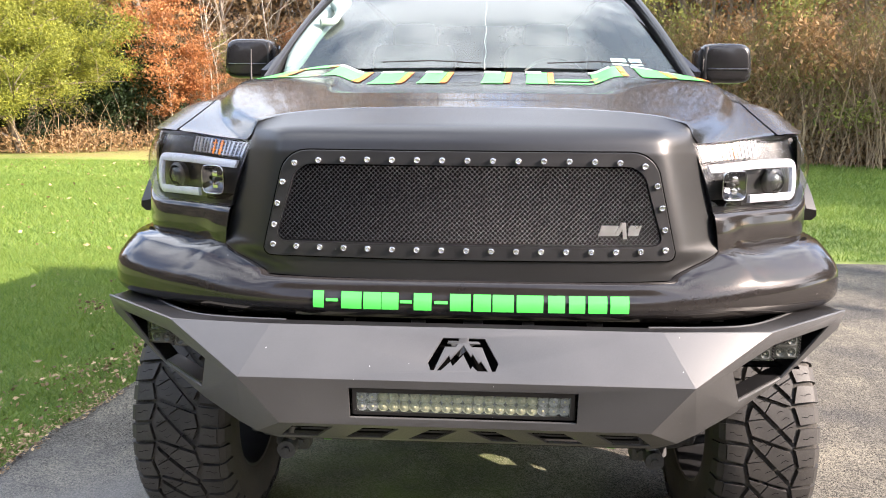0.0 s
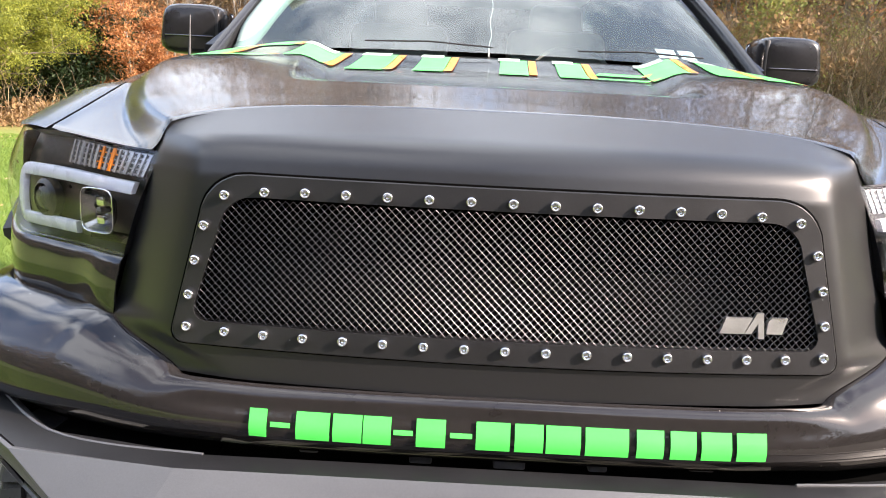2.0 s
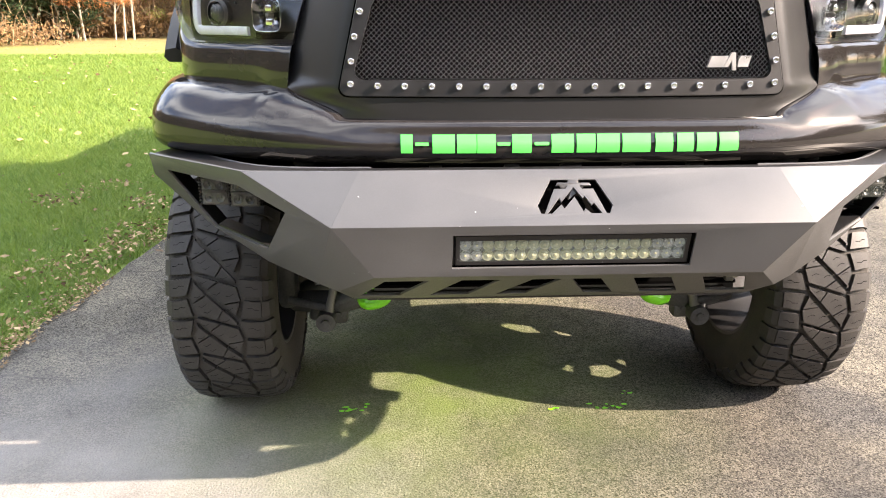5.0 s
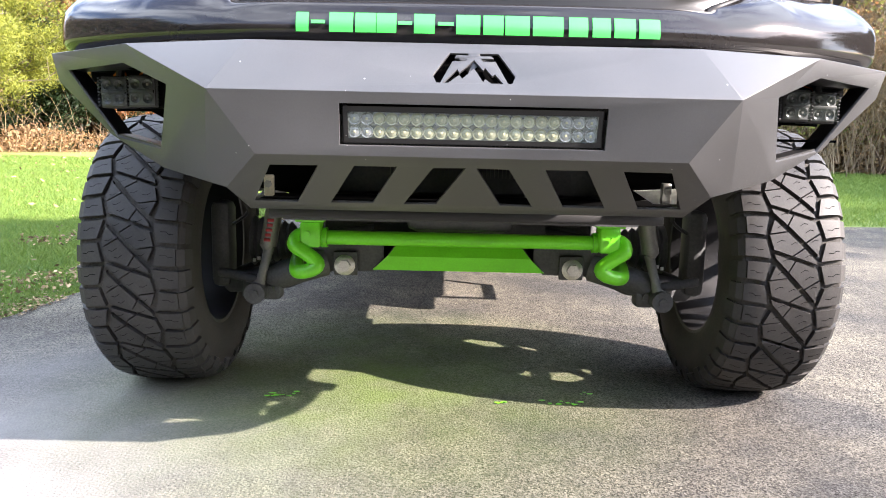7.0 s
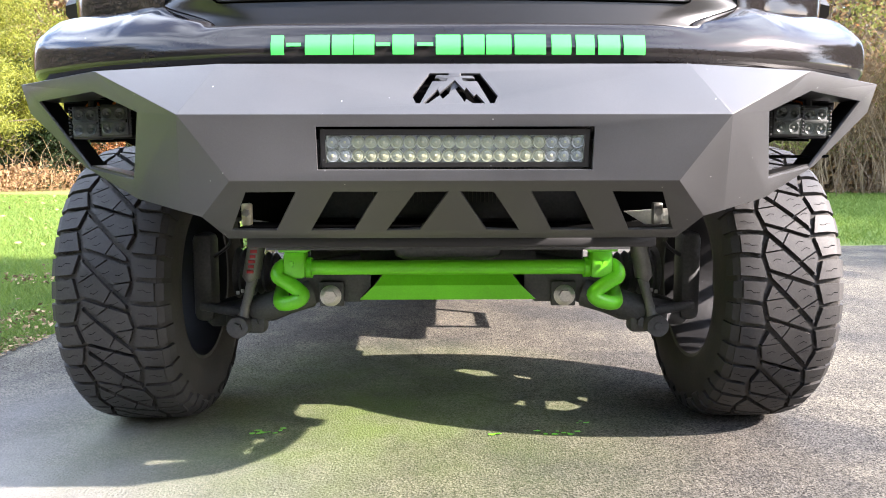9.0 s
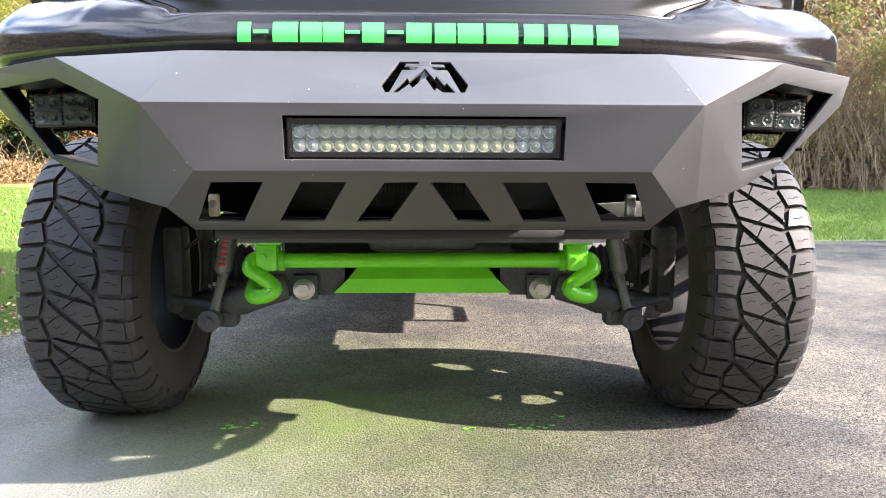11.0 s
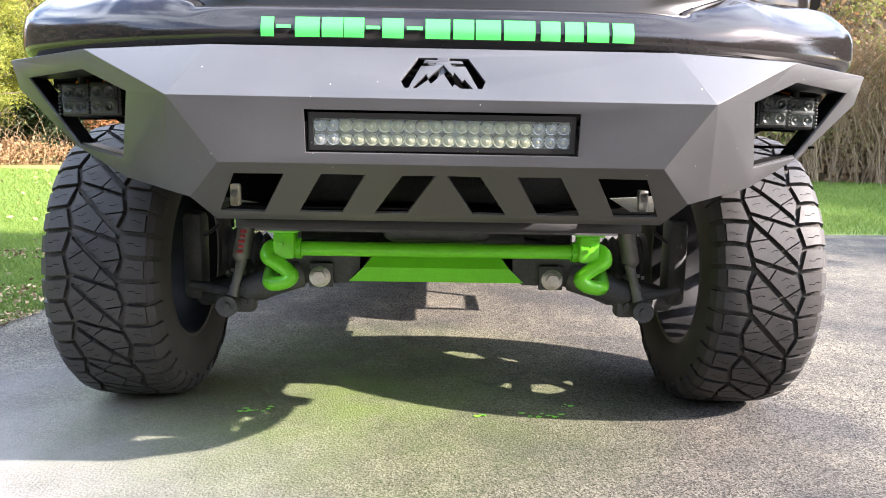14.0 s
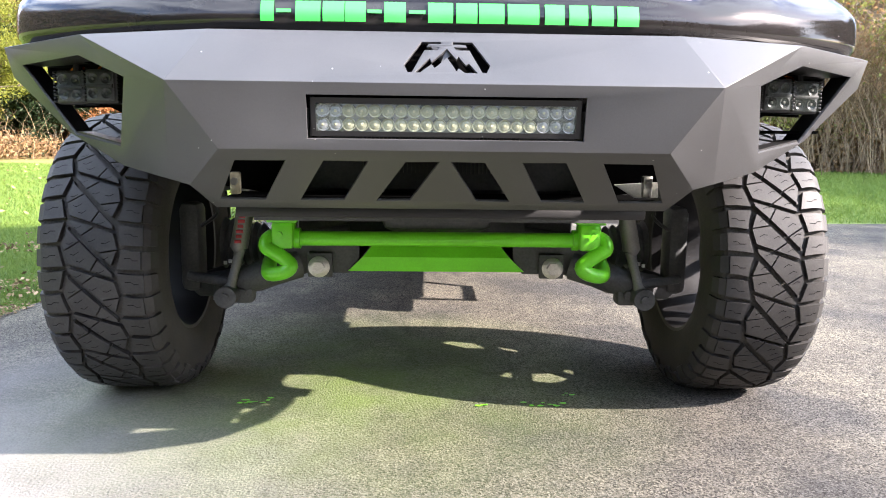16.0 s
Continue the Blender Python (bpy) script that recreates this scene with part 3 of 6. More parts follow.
def frame_plate(depth, off, outer, inner):
    """Ring between two outlines that have the same number of points, bent to the face."""
    n = 220

    def even(poly):
        ln = [0]
        for p, q in zip(poly, poly[1:] + poly[:1]):
            ln.append(ln[-1] + math.hypot(q[0] - p[0], q[1] - p[1]))
        res, k = [], 0
        for i in range(n):
            d = ln[-1] * i / n
            while ln[k + 1] < d:
                k += 1
            f = (d - ln[k]) / (ln[k + 1] - ln[k])
            p, q = poly[k], poly[(k + 1) % len(poly)]
            res.append((p[0] + (q[0] - p[0]) * f, p[1] + (q[1] - p[1]) * f))
        return res
    a, b = even(outer), even(inner)
    bm = bmesh.new()
    rows = []
    for poly, y in ((a, off + depth), (a, off + 0.002), ([(p[0] * 0.9965, 1.325 + (p[1] - 1.325) * 0.989) for p in a], off), (b, off), (b, off + depth)):
        rows.append([bm.verts.new((x, face_y(x, z) + y, z)) for x, z in poly])
    for p, q in zip(rows, rows[1:]):
        for i in range(n):
            bm.faces.new((p[i], p[(i + 1) % n], q[(i + 1) % n], q[i]))
    return bm


# near-black ring painting the shade of the groove round the plate
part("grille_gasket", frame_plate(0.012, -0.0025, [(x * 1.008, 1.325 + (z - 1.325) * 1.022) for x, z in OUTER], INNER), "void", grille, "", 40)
part("grille_frame", frame_plate(0.012, -0.007, OUTER, INNER), "frame_black", grille, "black powder coated plate", 40)


def mesh_wires():
    """Two sets of crossing wires that weave over and under one another."""
    px, pz, r = 0.0120, 0.0120, 0.00050
    verts, faces = [], []
    border = outline(0.490, 0.450, 1.226, 1.428, 0.058)
    for way in (1, -1):
        for k in range(-72, 73):
            run = []
            for j in range(-2, 36):
                # half steps: crossings lie at every step
                x = k * px + way * (j - 20) * px * 0.5
                z = 1.236 + j * pz * 0.5
                if inside(border, x, z):
                    y = face_y(x, z) - 0.0042 + way * 0.0009 * (1 if j % 2 else -1)
                    run.append((x, y, z))
                else:
                    if len(run) > 1:
                        strand(run, r, verts, faces)
                    run = []
            if len(run) > 1:
                strand(run, r, verts, faces)
    me = bpy.data.meshes.new("wire_mesh")
    me.from_pydata(verts, [], faces)
    return me


def strand(run, r, verts, faces):
    base = len(verts)
    dx, dz = run[1][0] - run[0][0], run[1][2] - run[0][2]
    ln = math.hypot(dx, dz)
    nx, nz = -dz / ln * r, dx / ln * r
    for x, y, z in run:
        verts += [(x - nx, y, z - nz), (x, y - r, z), (x + nx, y, z + nz), (x, y + r, z)]
    for i in range(len(run) - 1):
        o = base + 4 * i
        for k in range(4):
            faces.append((o + k, o + (k + 1) % 4, o + 4 + (k + 1) % 4, o + 4 + k))


placed("wire_mesh", mesh_wires(), "wire", grille, "woven diamond wire mesh", 60)
# near-black backing painting the dark depth behind the mesh
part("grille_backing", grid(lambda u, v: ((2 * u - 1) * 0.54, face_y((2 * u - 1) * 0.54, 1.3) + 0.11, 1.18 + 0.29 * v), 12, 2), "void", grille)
rivet_bm = lathe([(0.0, 0.0), (-0.002, 0.0035), (-0.0052, 0.0045), (-0.0066, 0.0062), (-0.004, 0.0078), (0.0, 0.0084), (0.004, 0.0084)], 14, "y")
rivet_me = bpy.data.meshes.new("rivet")
bmesh.ops.remove_doubles(rivet_bm, verts=rivet_bm.verts[:], dist=1e-5)
bmesh.ops.recalc_face_normals(rivet_bm, faces=rivet_bm.faces[:])
rivet_bm.to_mesh(rivet_me)
rivet_bm.free()
rivet_me.materials.append(M["chrome"])
rivet_me.polygons.foreach_set("use_smooth", [True] * len(rivet_me.polygons))


def rivet(x, z):
    ob = new("rivet", rivet_me)
    ob.parent = grille
    ob.location = (x, face_y(x, z) - 0.008, z)


for k in range(15):
    s = -1 + 2 * k / 14
    rivet(0.436 * s, 1.437 - 0.011 * abs(s) ** 8)
for k in range(17):
    s = -1 + 2 * k / 16
    rivet(0.494 * s, 1.216 + 0.004 * abs(s) ** 12)
for s in (-1, 1):
    for x, z in ((0.468, 1.378), (0.482, 1.324), (0.491, 1.270)):
        rivet(s * x, z)


def bent(poly, depth, off):
    """A flat badge or decal that follows the grille's face."""
    bm = bmesh.new()
    a = [bm.verts.new((x, face_y(x, z) + off, z)) for x, z in poly]
    b = [bm.verts.new((x, face_y(x, z) + off + depth, z)) for x, z in poly]
    bm.faces.new(a)
    bm.faces.new(b[::-1])
    for i in range(len(poly)):
        j = (i + 1) % len(poly)
        bm.faces.new((a[i], a[j], b[j], b[i]))
    return bm


# plain badge shapes in silver
for poly in ([(0.326, 1.2555), (0.335, 1.2800), (0.377, 1.2800), (0.365, 1.2555)],
             [(0.366, 1.2555), (0.3835, 1.2875), (0.3935, 1.2875), (0.3975, 1.2480), (0.3885, 1.2480), (0.3860, 1.2715), (0.3765, 1.2555)],
             [(0.4000, 1.2555), (0.4020, 1.2740), (0.4075, 1.2800), (0.4330, 1.2800), (0.4255, 1.2555)]):
    part("badge", bent(poly, 0.006, -0.006), "silver", grille, "small silver badge shape")


# --- bumper cover under the grille ---------------------------------------------
PLAN = [[0.0, 1.752], [0.20, 1.753], [0.42, 1.764], [0.60, 1.800], [0.77, 1.862], [0.91, 1.935], [1.006, 2.005], [1.045, 2.09], [1.052, 2.22], [1.054, 2.36]]
# its upper edge: under the surround, up round its corner, then along the panel under the headlight
CREST = [[0.0, 1.786, 1.141], [0.20, 1.787, 1.141], [0.42, 1.800, 1.141], [0.538, 1.838, 1.146], [0.655, 1.925, 1.204], [0.755, 1.983, 1.206], [0.858, 2.040, 1.209], [0.945, 2.120, 1.211], [0.988, 2.24, 1.211], [0.998, 2.38, 1.211]]


def cover_fn(u, v):
    s = 2 * u - 1
    a = abs(s)
    nose, crest = Vector((*along(PLAN, a), 0)), Vector(along(CREST, a))
    if 0.517 < crest.x < 0.657:
        # follow the surround's lower corner closely
        lo, hi = 1.140, 1.213
        for _ in range(16):
            z = 0.5 * (lo + hi)
            lo, hi = (z, hi) if half_width(z) < crest.x else (lo, z)
        crest.z = lo
        crest.y = face_y(crest.x, lo) + 0.085 * (0.15 + 0.85 * smooth01((lo - 1.145) / 0.09)) + 0.001
    sg = 1 if s >= 0 else -1
    inward = Vector((crest.x - nose.x, crest.y - nose.y, 0)).normalized()
    high = smooth01((crest.z - 1.141) / 0.06)
    zb = 1.036 + 0.004 * a
    far = smooth01((a - 0.42) / 0.35)
    mid = nose.lerp(crest, 0.44)
    mid.z = 1.112 + (crest.z - 1.112) * (0.64 + 0.17 * far)
    up = Vector((0, 0, 1))
    # section: lip, roof slope, nose, tuck-under
    sec = [crest + inward * 0.03 - up * 0.022, crest + inward * 0.002 - up * 0.002, crest.lerp(mid, 0.5) + up * 0.004, mid, nose + inward * 0.010 + up * (1.112 + 0.010 * high + 0.022 * far), nose + up * 1.085,
           nose + inward * 0.006 + up * 1.058, nose + inward * 0.03 + up * zb, nose + inward * 0.07 + up * (zb - 0.004)]
    x, y, z = along([list(p) for p in sec], v)
    return (sg * x, y, z)


cover = part("bumper_cover", grid(cover_fn, 200, 40), "cover", truck, "gloss black bumper cover with green lettering", 60)


# plain bars where the cover carries a telephone number
BARS = [(-0.381, -0.354, 1), (-0.348, -0.318, 0), (-0.309, -0.258, 1), (-0.253, -0.209, 1), (-0.207, -0.165, 1), (-0.161, -0.132, 0), (-0.127, -0.083, 1), (-0.076, -0.043, 0),
        (-0.037, 0.014, 1), (0.021, 0.064, 1), (0.068, 0.120, 1), (0.127, 0.192, 1), (0.204, 0.245, 1), (0.255, 0.294, 1), (0.302, 0.348, 1), (0.356, 0.402, 1)]
for x0, x1, tall in BARS:
    z0, z1 = (1.071, 1.112) if tall else (1.088, 1.095)

    def bar_fn(u, v):
        x, z = x0 + (x1 - x0) * u, z0 + (z1 - z0) * v
        lo, hi = 0.25, 0.80
        f = 0.5 + 0.5 * (abs(x) / 0.42) * (2 / 9)
        for _ in range(18):
            mid = 0.5 * (lo + hi)
            if cover_fn(f, mid)[2] > z:
                lo = mid
            else:
                hi = mid
        return (x, cover_fn(f, lo)[1] - 0.0035, z)
    part("lettering_bar", grid(bar_fn, 4, 6, 0.001), "decal", truck, "bright green vinyl bar", 60)

# near-black sheet painting the shade in the gap above the steel bumper
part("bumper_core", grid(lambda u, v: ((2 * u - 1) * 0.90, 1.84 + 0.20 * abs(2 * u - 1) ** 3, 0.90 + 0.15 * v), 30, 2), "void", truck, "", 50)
for x, w in ((-0.62, 0.05), (-0.30, 0.03), (-0.12, 0.035), (0.02, 0.05), (0.16, 0.03), (0.33, 0.04), (0.58, 0.06), (0.66, 0.03)):
    part("bracket", box((x, 1.80 + 0.22 * x * x, 1.030), (w, 0.02, 0.022), 0.003), "steel", truck)


# --- headlights ------------------------------------------------------------------
HLINE = [[0.600, 1.920], [0.68, 1.957], [0.76, 1.998], [0.84, 2.045], [0.918, 2.098], [0.970, 2.18], [0.990, 2.30]]


def lens_pt(side, u, v, inset=0.0):
    """u from the grille outwards, v from foot to top."""
    x, y = along(HLINE, u)
    x += 0.038 * (1 - v) * (1 - smooth01(u / 0.35)) - 0.012 * v * (1 - smooth01(u / 0.35))
    x2, y2 = along(HLINE, min(1, u + 0.02))
    x1, y1 = along(HLINE, max(0, u - 0.02))
    tx, ty = x2 - x1, y2 - y1
    ln = math.hypot(tx, ty)
    nx, ny = -ty / ln, tx / ln
    bulge = 0.022 * math.sin(math.pi * v) * (0.4 + 0.6 * u)
    z = 1.300 + (0.178 + 0.018 * smooth01(u / 0.5)) * v + 0.075 * smooth01((u - 0.62) / 0.38) ** 1.4 * (1 - v)
    lean = 0.026 * v - bulge
    return Vector((side * (x + nx * (inset + lean)), y + ny * (inset + lean), z))


def headlight(side):
    h = new("headlight")
    h.parent = truck
    tagged(h, "black projector headlight with white light guide")
    part("lens", grid(lambda u, v: lens_pt(side, u, v), 40, 16), "lens", h, "clear glossy cover", 60).visible_shadow = False
    part("housing", grid(lambda u, v: lens_pt(side, u, v, 0.035 if 0 < v < 1 and 0 < u < 1 else 0.002), 40, 16), "hl_black", h, "black inner bezel", 30)

    def strip(u0, u1, v0, v1, inset, thick, material, name, nu=10, nv=4, label="", skew=0.0):
        part(name, grid(lambda u, v: lens_pt(side, u0 + (u1 - u0) * u + skew * v, v0 + (v1 - v0) * v, inset), nu, nv, thick), material, h, label, 40)
    # C-shaped light guide with round corners
    path = [(0.075 + 0.1074 * k, 0.625) for k in range(6)]
    path += [(0.612 + 0.024 * math.sin(a), 0.550 + 0.075 * math.cos(a)) for a in [math.pi / 2 * k / 6 for k in range(1, 7)]]
    path += [(0.636 + 0.001 * k, 0.55 - 0.08 * k) for k in range(1, 5)]
    path += [(0.616 + 0.024 * math.cos(a), 0.225 - 0.07 * math.sin(a)) for a in [math.pi / 2 * k / 6 for k in range(1, 7)]]
    path += [(0.54, 0.155), (0.47, 0.155), (0.40, 0.155), (0.335, 0.155)]

    bm = bmesh.new()
    rings = []
    for i, c in enumerate(path):
        a, b = path[max(i - 1, 0)], path[min(i + 1, len(path) - 1)]
        da = Vector(((c[0] - a[0]) * 0.56, (c[1] - a[1]) * 0.18))
        db = Vector(((b[0] - c[0]) * 0.56, (b[1] - c[1]) * 0.18))
        d = (da.normalized() + db.normalized()).normalized()
        rings.append([bm.verts.new(lens_pt(side, c[0] - d.y * w / 0.56, c[1] + d.x * w / 0.18, deep)) for w, deep in ((-0.0100, 0.020), (-0.0100, 0.0105), (-0.0090, 0.0095), (0.0, 0.0093), (0.0090, 0.0095), (0.0100, 0.0105), (0.0100, 0.020))])
    for p, q in zip(rings, rings[1:]):
        for k in range(7):
            bm.faces.new((p[k], p[(k + 1) % 7], q[(k + 1) % 7], q[k]))
    bm.faces.new(rings[0])
    bm.faces.new(rings[-1][::-1])
    part("light_guide", bm, "drl", h, "white light guide", 50)
    # ribbed turn signal
    strip(0.04, 0.40, 0.72, 0.955, 0.026, 0.004, "hl_black", "signal_tray", 12, 4)
    for c in range(15):
        u = 0.048 + 0.0235 * c
        strip(u, u + (0.008 if c % 3 else 0.012), 0.735, 0.945, 0.011, 0.003, "amber" if c in (6, 8) else "prism", "rib", 1, 3)
    for k in range(5):
        v = 0.742 + 0.047 * k
        for u0, u1, stuff in ((0.048, 0.175, "prism"), (0.180, 0.275, "amber" if k in (1, 3) else "prism"), (0.280, 0.390, "prism")):
            strip(u0, u1, v, v + 0.014, 0.013, 0.003, stuff, "rib", 4, 1)
    # two lamp cells
    for u, name in ((0.20, "reflector_lamp"), (0.505, "projector")):
        c = lens_pt(side, u, 0.37, 0.017)
        n = (lens_pt(side, u, 0.37, 0.0) - c).normalized()
        rot = n.to_track_quat("-Y", "Z").to_matrix().to_4x4()
        if name == "projector":
            bm = lathe([(0.012, 0.036), (-0.004, 0.036), (-0.008, 0.031), (-0.010, 0.028), (0.0, 0.027)], 28, "y")
            bmesh.ops.transform(bm, matrix=Matrix.Translation(c) @ rot, verts=bm.verts[:])
            part("projector_ring", bm, "hl_black", h, "", 50)
            bm = lathe([(0.0, 0.026), (-0.007, 0.023), (-0.013, 0.015), (-0.015, 0.0)], 24, "y")
            bmesh.ops.transform(bm, matrix=Matrix.Translation(c) @ rot, verts=bm.verts[:])
            part("projector_lens", bm, "pod_lamp", h, "dark glossy lens", 60)
        else:
            bm = bmesh.new()
            rows = []
            for y, w in ((-0.012, 0.041), (-0.010, 0.038), (0.010, 0.024), (0.016, 0.010)):
                ring = []
                for k in range(28):
                    a = 2 * math.pi * k / 28
                    cx, cz = math.cos(a), math.sin(a)
                    q = (abs(cx) ** 5 + abs(cz) ** 5) ** -0.2
                    ring.append(bm.verts.new((w * cx * q, y, w * 0.95 * cz * q)))
                rows.append(ring)
            for p, q in zip(rows, rows[1:]):
                for k in range(28):
                    bm.faces.new((p[k], p[(k + 1) % 28], q[(k + 1) % 28], q[k]))
            bm.faces.new(rows[-1])
            bmesh.ops.transform(bm, matrix=Matrix.Translation(c) @ rot, verts=bm.verts[:])
            part("lamp_reflector", bm, "smoked", h, "faceted chrome reflector bowl", 20)
            bm = lathe([(0.012, 0.006), (-0.008, 0.006), (-0.014, 0.0)], 12, "y")
            bmesh.ops.transform(bm, matrix=Matrix.Translation(c) @ rot, verts=bm.verts[:])
            part("bulb", bm, "shock", h)
            rim = []
            for k in range(37):
                a = 2 * math.pi * k / 36
                cx, cz = math.cos(a), math.sin(a)
                q = (abs(cx) ** 5 + abs(cz) ** 5) ** -0.2
                rim.append(Matrix.Translation(c) @ rot @ Vector((0.0405 * cx * q, -0.0125, 0.0385 * cz * q)))
            part("lamp_rim", tube(rim, 0.0013, 6), "chrome", h, "thin bright rim", 60)
            for dz in (-0.016, 0.016):
                bm = box((0.004, -0.004, dz), (0.020, 0.010, 0.016), 0.003)
                bmesh.ops.transform(bm, matrix=Matrix.Translation(c) @ rot, verts=bm.verts[:])
                part("lamp_shield", bm, "chrome", h, "small chrome shield")
    # painted corner of the body round the lamp's outer end
    corner = [[0.925, 2.135], [0.962, 2.20], [0.988, 2.29], [1.0, 2.40], [1.003, 2.52]]

    def corner_fn(u, v):
        x, y = along(corner, u)
        return (side * (x - 0.004 * (1 - v) + 0.008 * math.sin(math.pi * v)), y + 0.012 * v, 1.19 + 0.292 * v)
    part("corner_panel", grid(corner_fn, 16, 8), "paint", truck, "", 60)
    # filler panel below, painted with the body, wrapping round to the wheel arch
    line = HLINE + [[0.997, 2.42]]

    def filler(u, v):
        x, y = along(line, u)
        k = 1 - smooth01(u * 7 / 6 / 0.35)
        top = lens_pt(side, min(1.0, u * 7 / 6), 0.02)
        out = -0.004 - 0.008 * math.sin(math.pi * v) - 0.004 * v + 0.016 * max(0.0, 1 - v * 10)
        x += (0.038 + 0.016 * v) * k
        return (side * (x - 0.6 * out * u), y + out * (1 - 0.5 * u), top.z + (1.200 - top.z) * v)
    part("filler_panel", grid(filler, 44, 10, 0.003), "cover", truck, "gloss black panel under the headlight", 60)


both(headlight)


# --- steel front bumper -----------------------------------------------------------
def V(*p):
    return Vector(p)


T1, F, L = V(0.472, 1.700, 1.041), V(0.530, 1.617, 0.938), V(0.444, 1.648, 0.815)
B, TIP, TIPL = V(0.741, 1.750, 1.037), V(1.021, 1.979, 1.036), V(1.028, 2.024, 0.973)
G, H2, E2, D = V(0.884, 1.990, 0.842), V(0.727, 1.901, 0.769), V(0.592, 1.798, 0.746), V(0.538, 1.766, 0.737)
K = V(0.508, 1.848, 0.683)
POD = [V(0.757, 1.773, 0.999), V(0.975, 1.966, 0.996), V(0.867, 1.975, 0.840), V(0.716, 1.862, 0.814), V(0.639, 1.704, 0.952)]


def on_upper(x, z):
    return V(x, 1.617 + (z - 0.938) * 0.083 / 0.103, z)


def on_face(x, z):
    return V(x, 1.617 + (0.938 - z) * 0.031 / 0.123, z)


def on_low(x, z):
    return V(x, 1.648 + (0.815 - z) * 0.200 / 0.132, z)


LOGO = [
    [(-0.083, 0.972), (-0.050, 1.020), (-0.012, 1.020), (-0.012, 1.014), (-0.036, 1.014), (-0.040, 1.009), (-0.014, 1.009), (-0.018, 1.003), (-0.044, 1.003), (-0.068, 0.957), (-0.076, 0.957)],
    [(0.083, 0.972), (0.076, 0.957), (0.068, 0.957), (0.044, 1.003), (0.018, 1.003), (0.014, 1.009), (0.040, 1.009), (0.036, 1.014), (0.012, 1.014), (0.012, 1.020), (0.050, 1.020)],
    [(-0.062, 0.957), (-0.034, 0.986), (-0.030, 0.978), (0.000, 1.006), (0.018, 0.984), (0.022, 0.990), (0.036, 0.972), (0.042, 0.976), (0.058, 0.957), (0.034, 0.957), (0.022, 0.966), (0.018, 0.960), (0.000, 0.988), (-0.024, 0.966), (-0.030, 0.974), (-0.052, 0.957)],
]
WINDOW = [(-0.269, 0.917), (0.269, 0.917), (0.270, 0.834), (-0.270, 0.834)]
VENTS = [[(-0.423, 0.7930), (-0.320, 0.7937), (-0.391, 0.7032), (-0.490, 0.7047)], [(-0.245, 0.7943), (-0.155, 0.7936), (-0.218, 0.7044), (-0.315, 0.7036)], [(-0.080, 0.7929), (-0.011, 0.7941), (-0.073, 0.7049), (-0.148, 0.7031)]]
VENTS += [[(-x, z) for x, z in reversed(v)] for v in VENTS]

bm = bmesh.new()


def panel(loops):
    """Front skin of one plate, holes cut out; plates are welded where they meet."""
    flat = [p for lp in loops for p in lp]
    vs = [bm.verts.new(p) for p in flat]
    for t in mathutils_geometry.tessellate_polygon(loops):
        bm.faces.new([vs[i] for i in t])


def mx(p):
    return V(-p.x, p.y, p.z)


panel([[mx(T1), T1, F, mx(F)]] + [[on_upper(x, z) for x, z in lp] for lp in LOGO])
panel([[mx(F), F, L, mx(L)], [on_face(x, z) for x, z in WINDOW]])
panel([[mx(L), L, D, K, mx(K), mx(D)]] + [[on_low(x, z) for x, z in v] for v in VENTS])
for flip in (lambda p: p, mx):
    panel([[flip(p) for p in (T1, B, F)]])
    panel([[flip(p) for p in (F, E2, D, L)]])
    panel([[flip(p) for p in (B, TIP, TIPL, G, H2, E2, F)], [flip(p) for p in POD]])
bmesh.ops.remove_doubles(bm, verts=bm.verts[:], dist=0.0015)
bumper = part("steel_bumper", bm, "steel", truck, "matte black angular steel bumper with cut-outs", 5)
# added near-black plate, painting the dark behind the logo cut-outs
part("logo_backing", slab([[on_upper(x, z) + V(0, 0.016, -0.006) for x, z in ((-0.105, 0.948), (0.105, 0.948), (0.095, 1.028), (-0.095, 1.028))]], (0, 0.003, -0.001)), "void", truck)
# plate thickness and softened folds
mod = bumper.modifiers.new("thickness", "SOLIDIFY")
mod.thickness, mod.offset, mod.use_even_offset = 0.006, -1.0, True
mod = bumper.modifiers.new("edges", "BEVEL")
mod.width, mod.segments, mod.limit_method, mod.angle_limit = 0.0030, 2, "ANGLE", radians(5)


def pod_liner(side):
    """Folded plate round the pod opening, running back from its rim."""
    bm = bmesh.new()
    rim = [V(side * p.x, p.y, p.z) for p in POD]
    deep = [p + V(-0.010 * side, 0.15 if k == 0 else 0.06, 0.0) for k, p in enumerate(rim)]
    for i in (0, 1, 2):
        add_slab(bm, [[rim[i], rim[(i + 1) % 5], deep[(i + 1) % 5], deep[i]]], (0, 0, 0.004 if i != 1 else 0.0) if i != 1 else (side * 0.004, 0, 0))
    part("pod_liner", bm, "frame_black", truck, "", 25)


both(pod_liner)
# top flange of the bumper, running back to a rim just below the cover;
# its black colour paints the shade in the gap there
rim_pts = [(0.472, 1.703, 1.0375), (B.x - 0.003, B.y + 0.004, B.z - 0.003), (1.014, 1.983, 1.033)]
back_pts = [(0.985, 2.07, 1.032), (0.72, 1.815, 1.033), (0.45, 1.752, 1.038)]
part("top_flange", slab([[(-x, y, z) for x, y, z in reversed(rim_pts)] + rim_pts + back_pts + [(-x, y, z) for x, y, z in reversed(back_pts)]], (0, 0, -0.005)), "frame_black", truck, "", 20)
part("flange_lip", tube([along([list(p) for p in back_pts], k / 16) for k in range(17)], 0.003, 6), "steel", truck, "", 50)
part("flange_lip", tube([(-x, y, z) for x, y, z in [along([list(p) for p in back_pts], k / 16) for k in range(17)]], 0.003, 6), "steel", truck, "", 50)


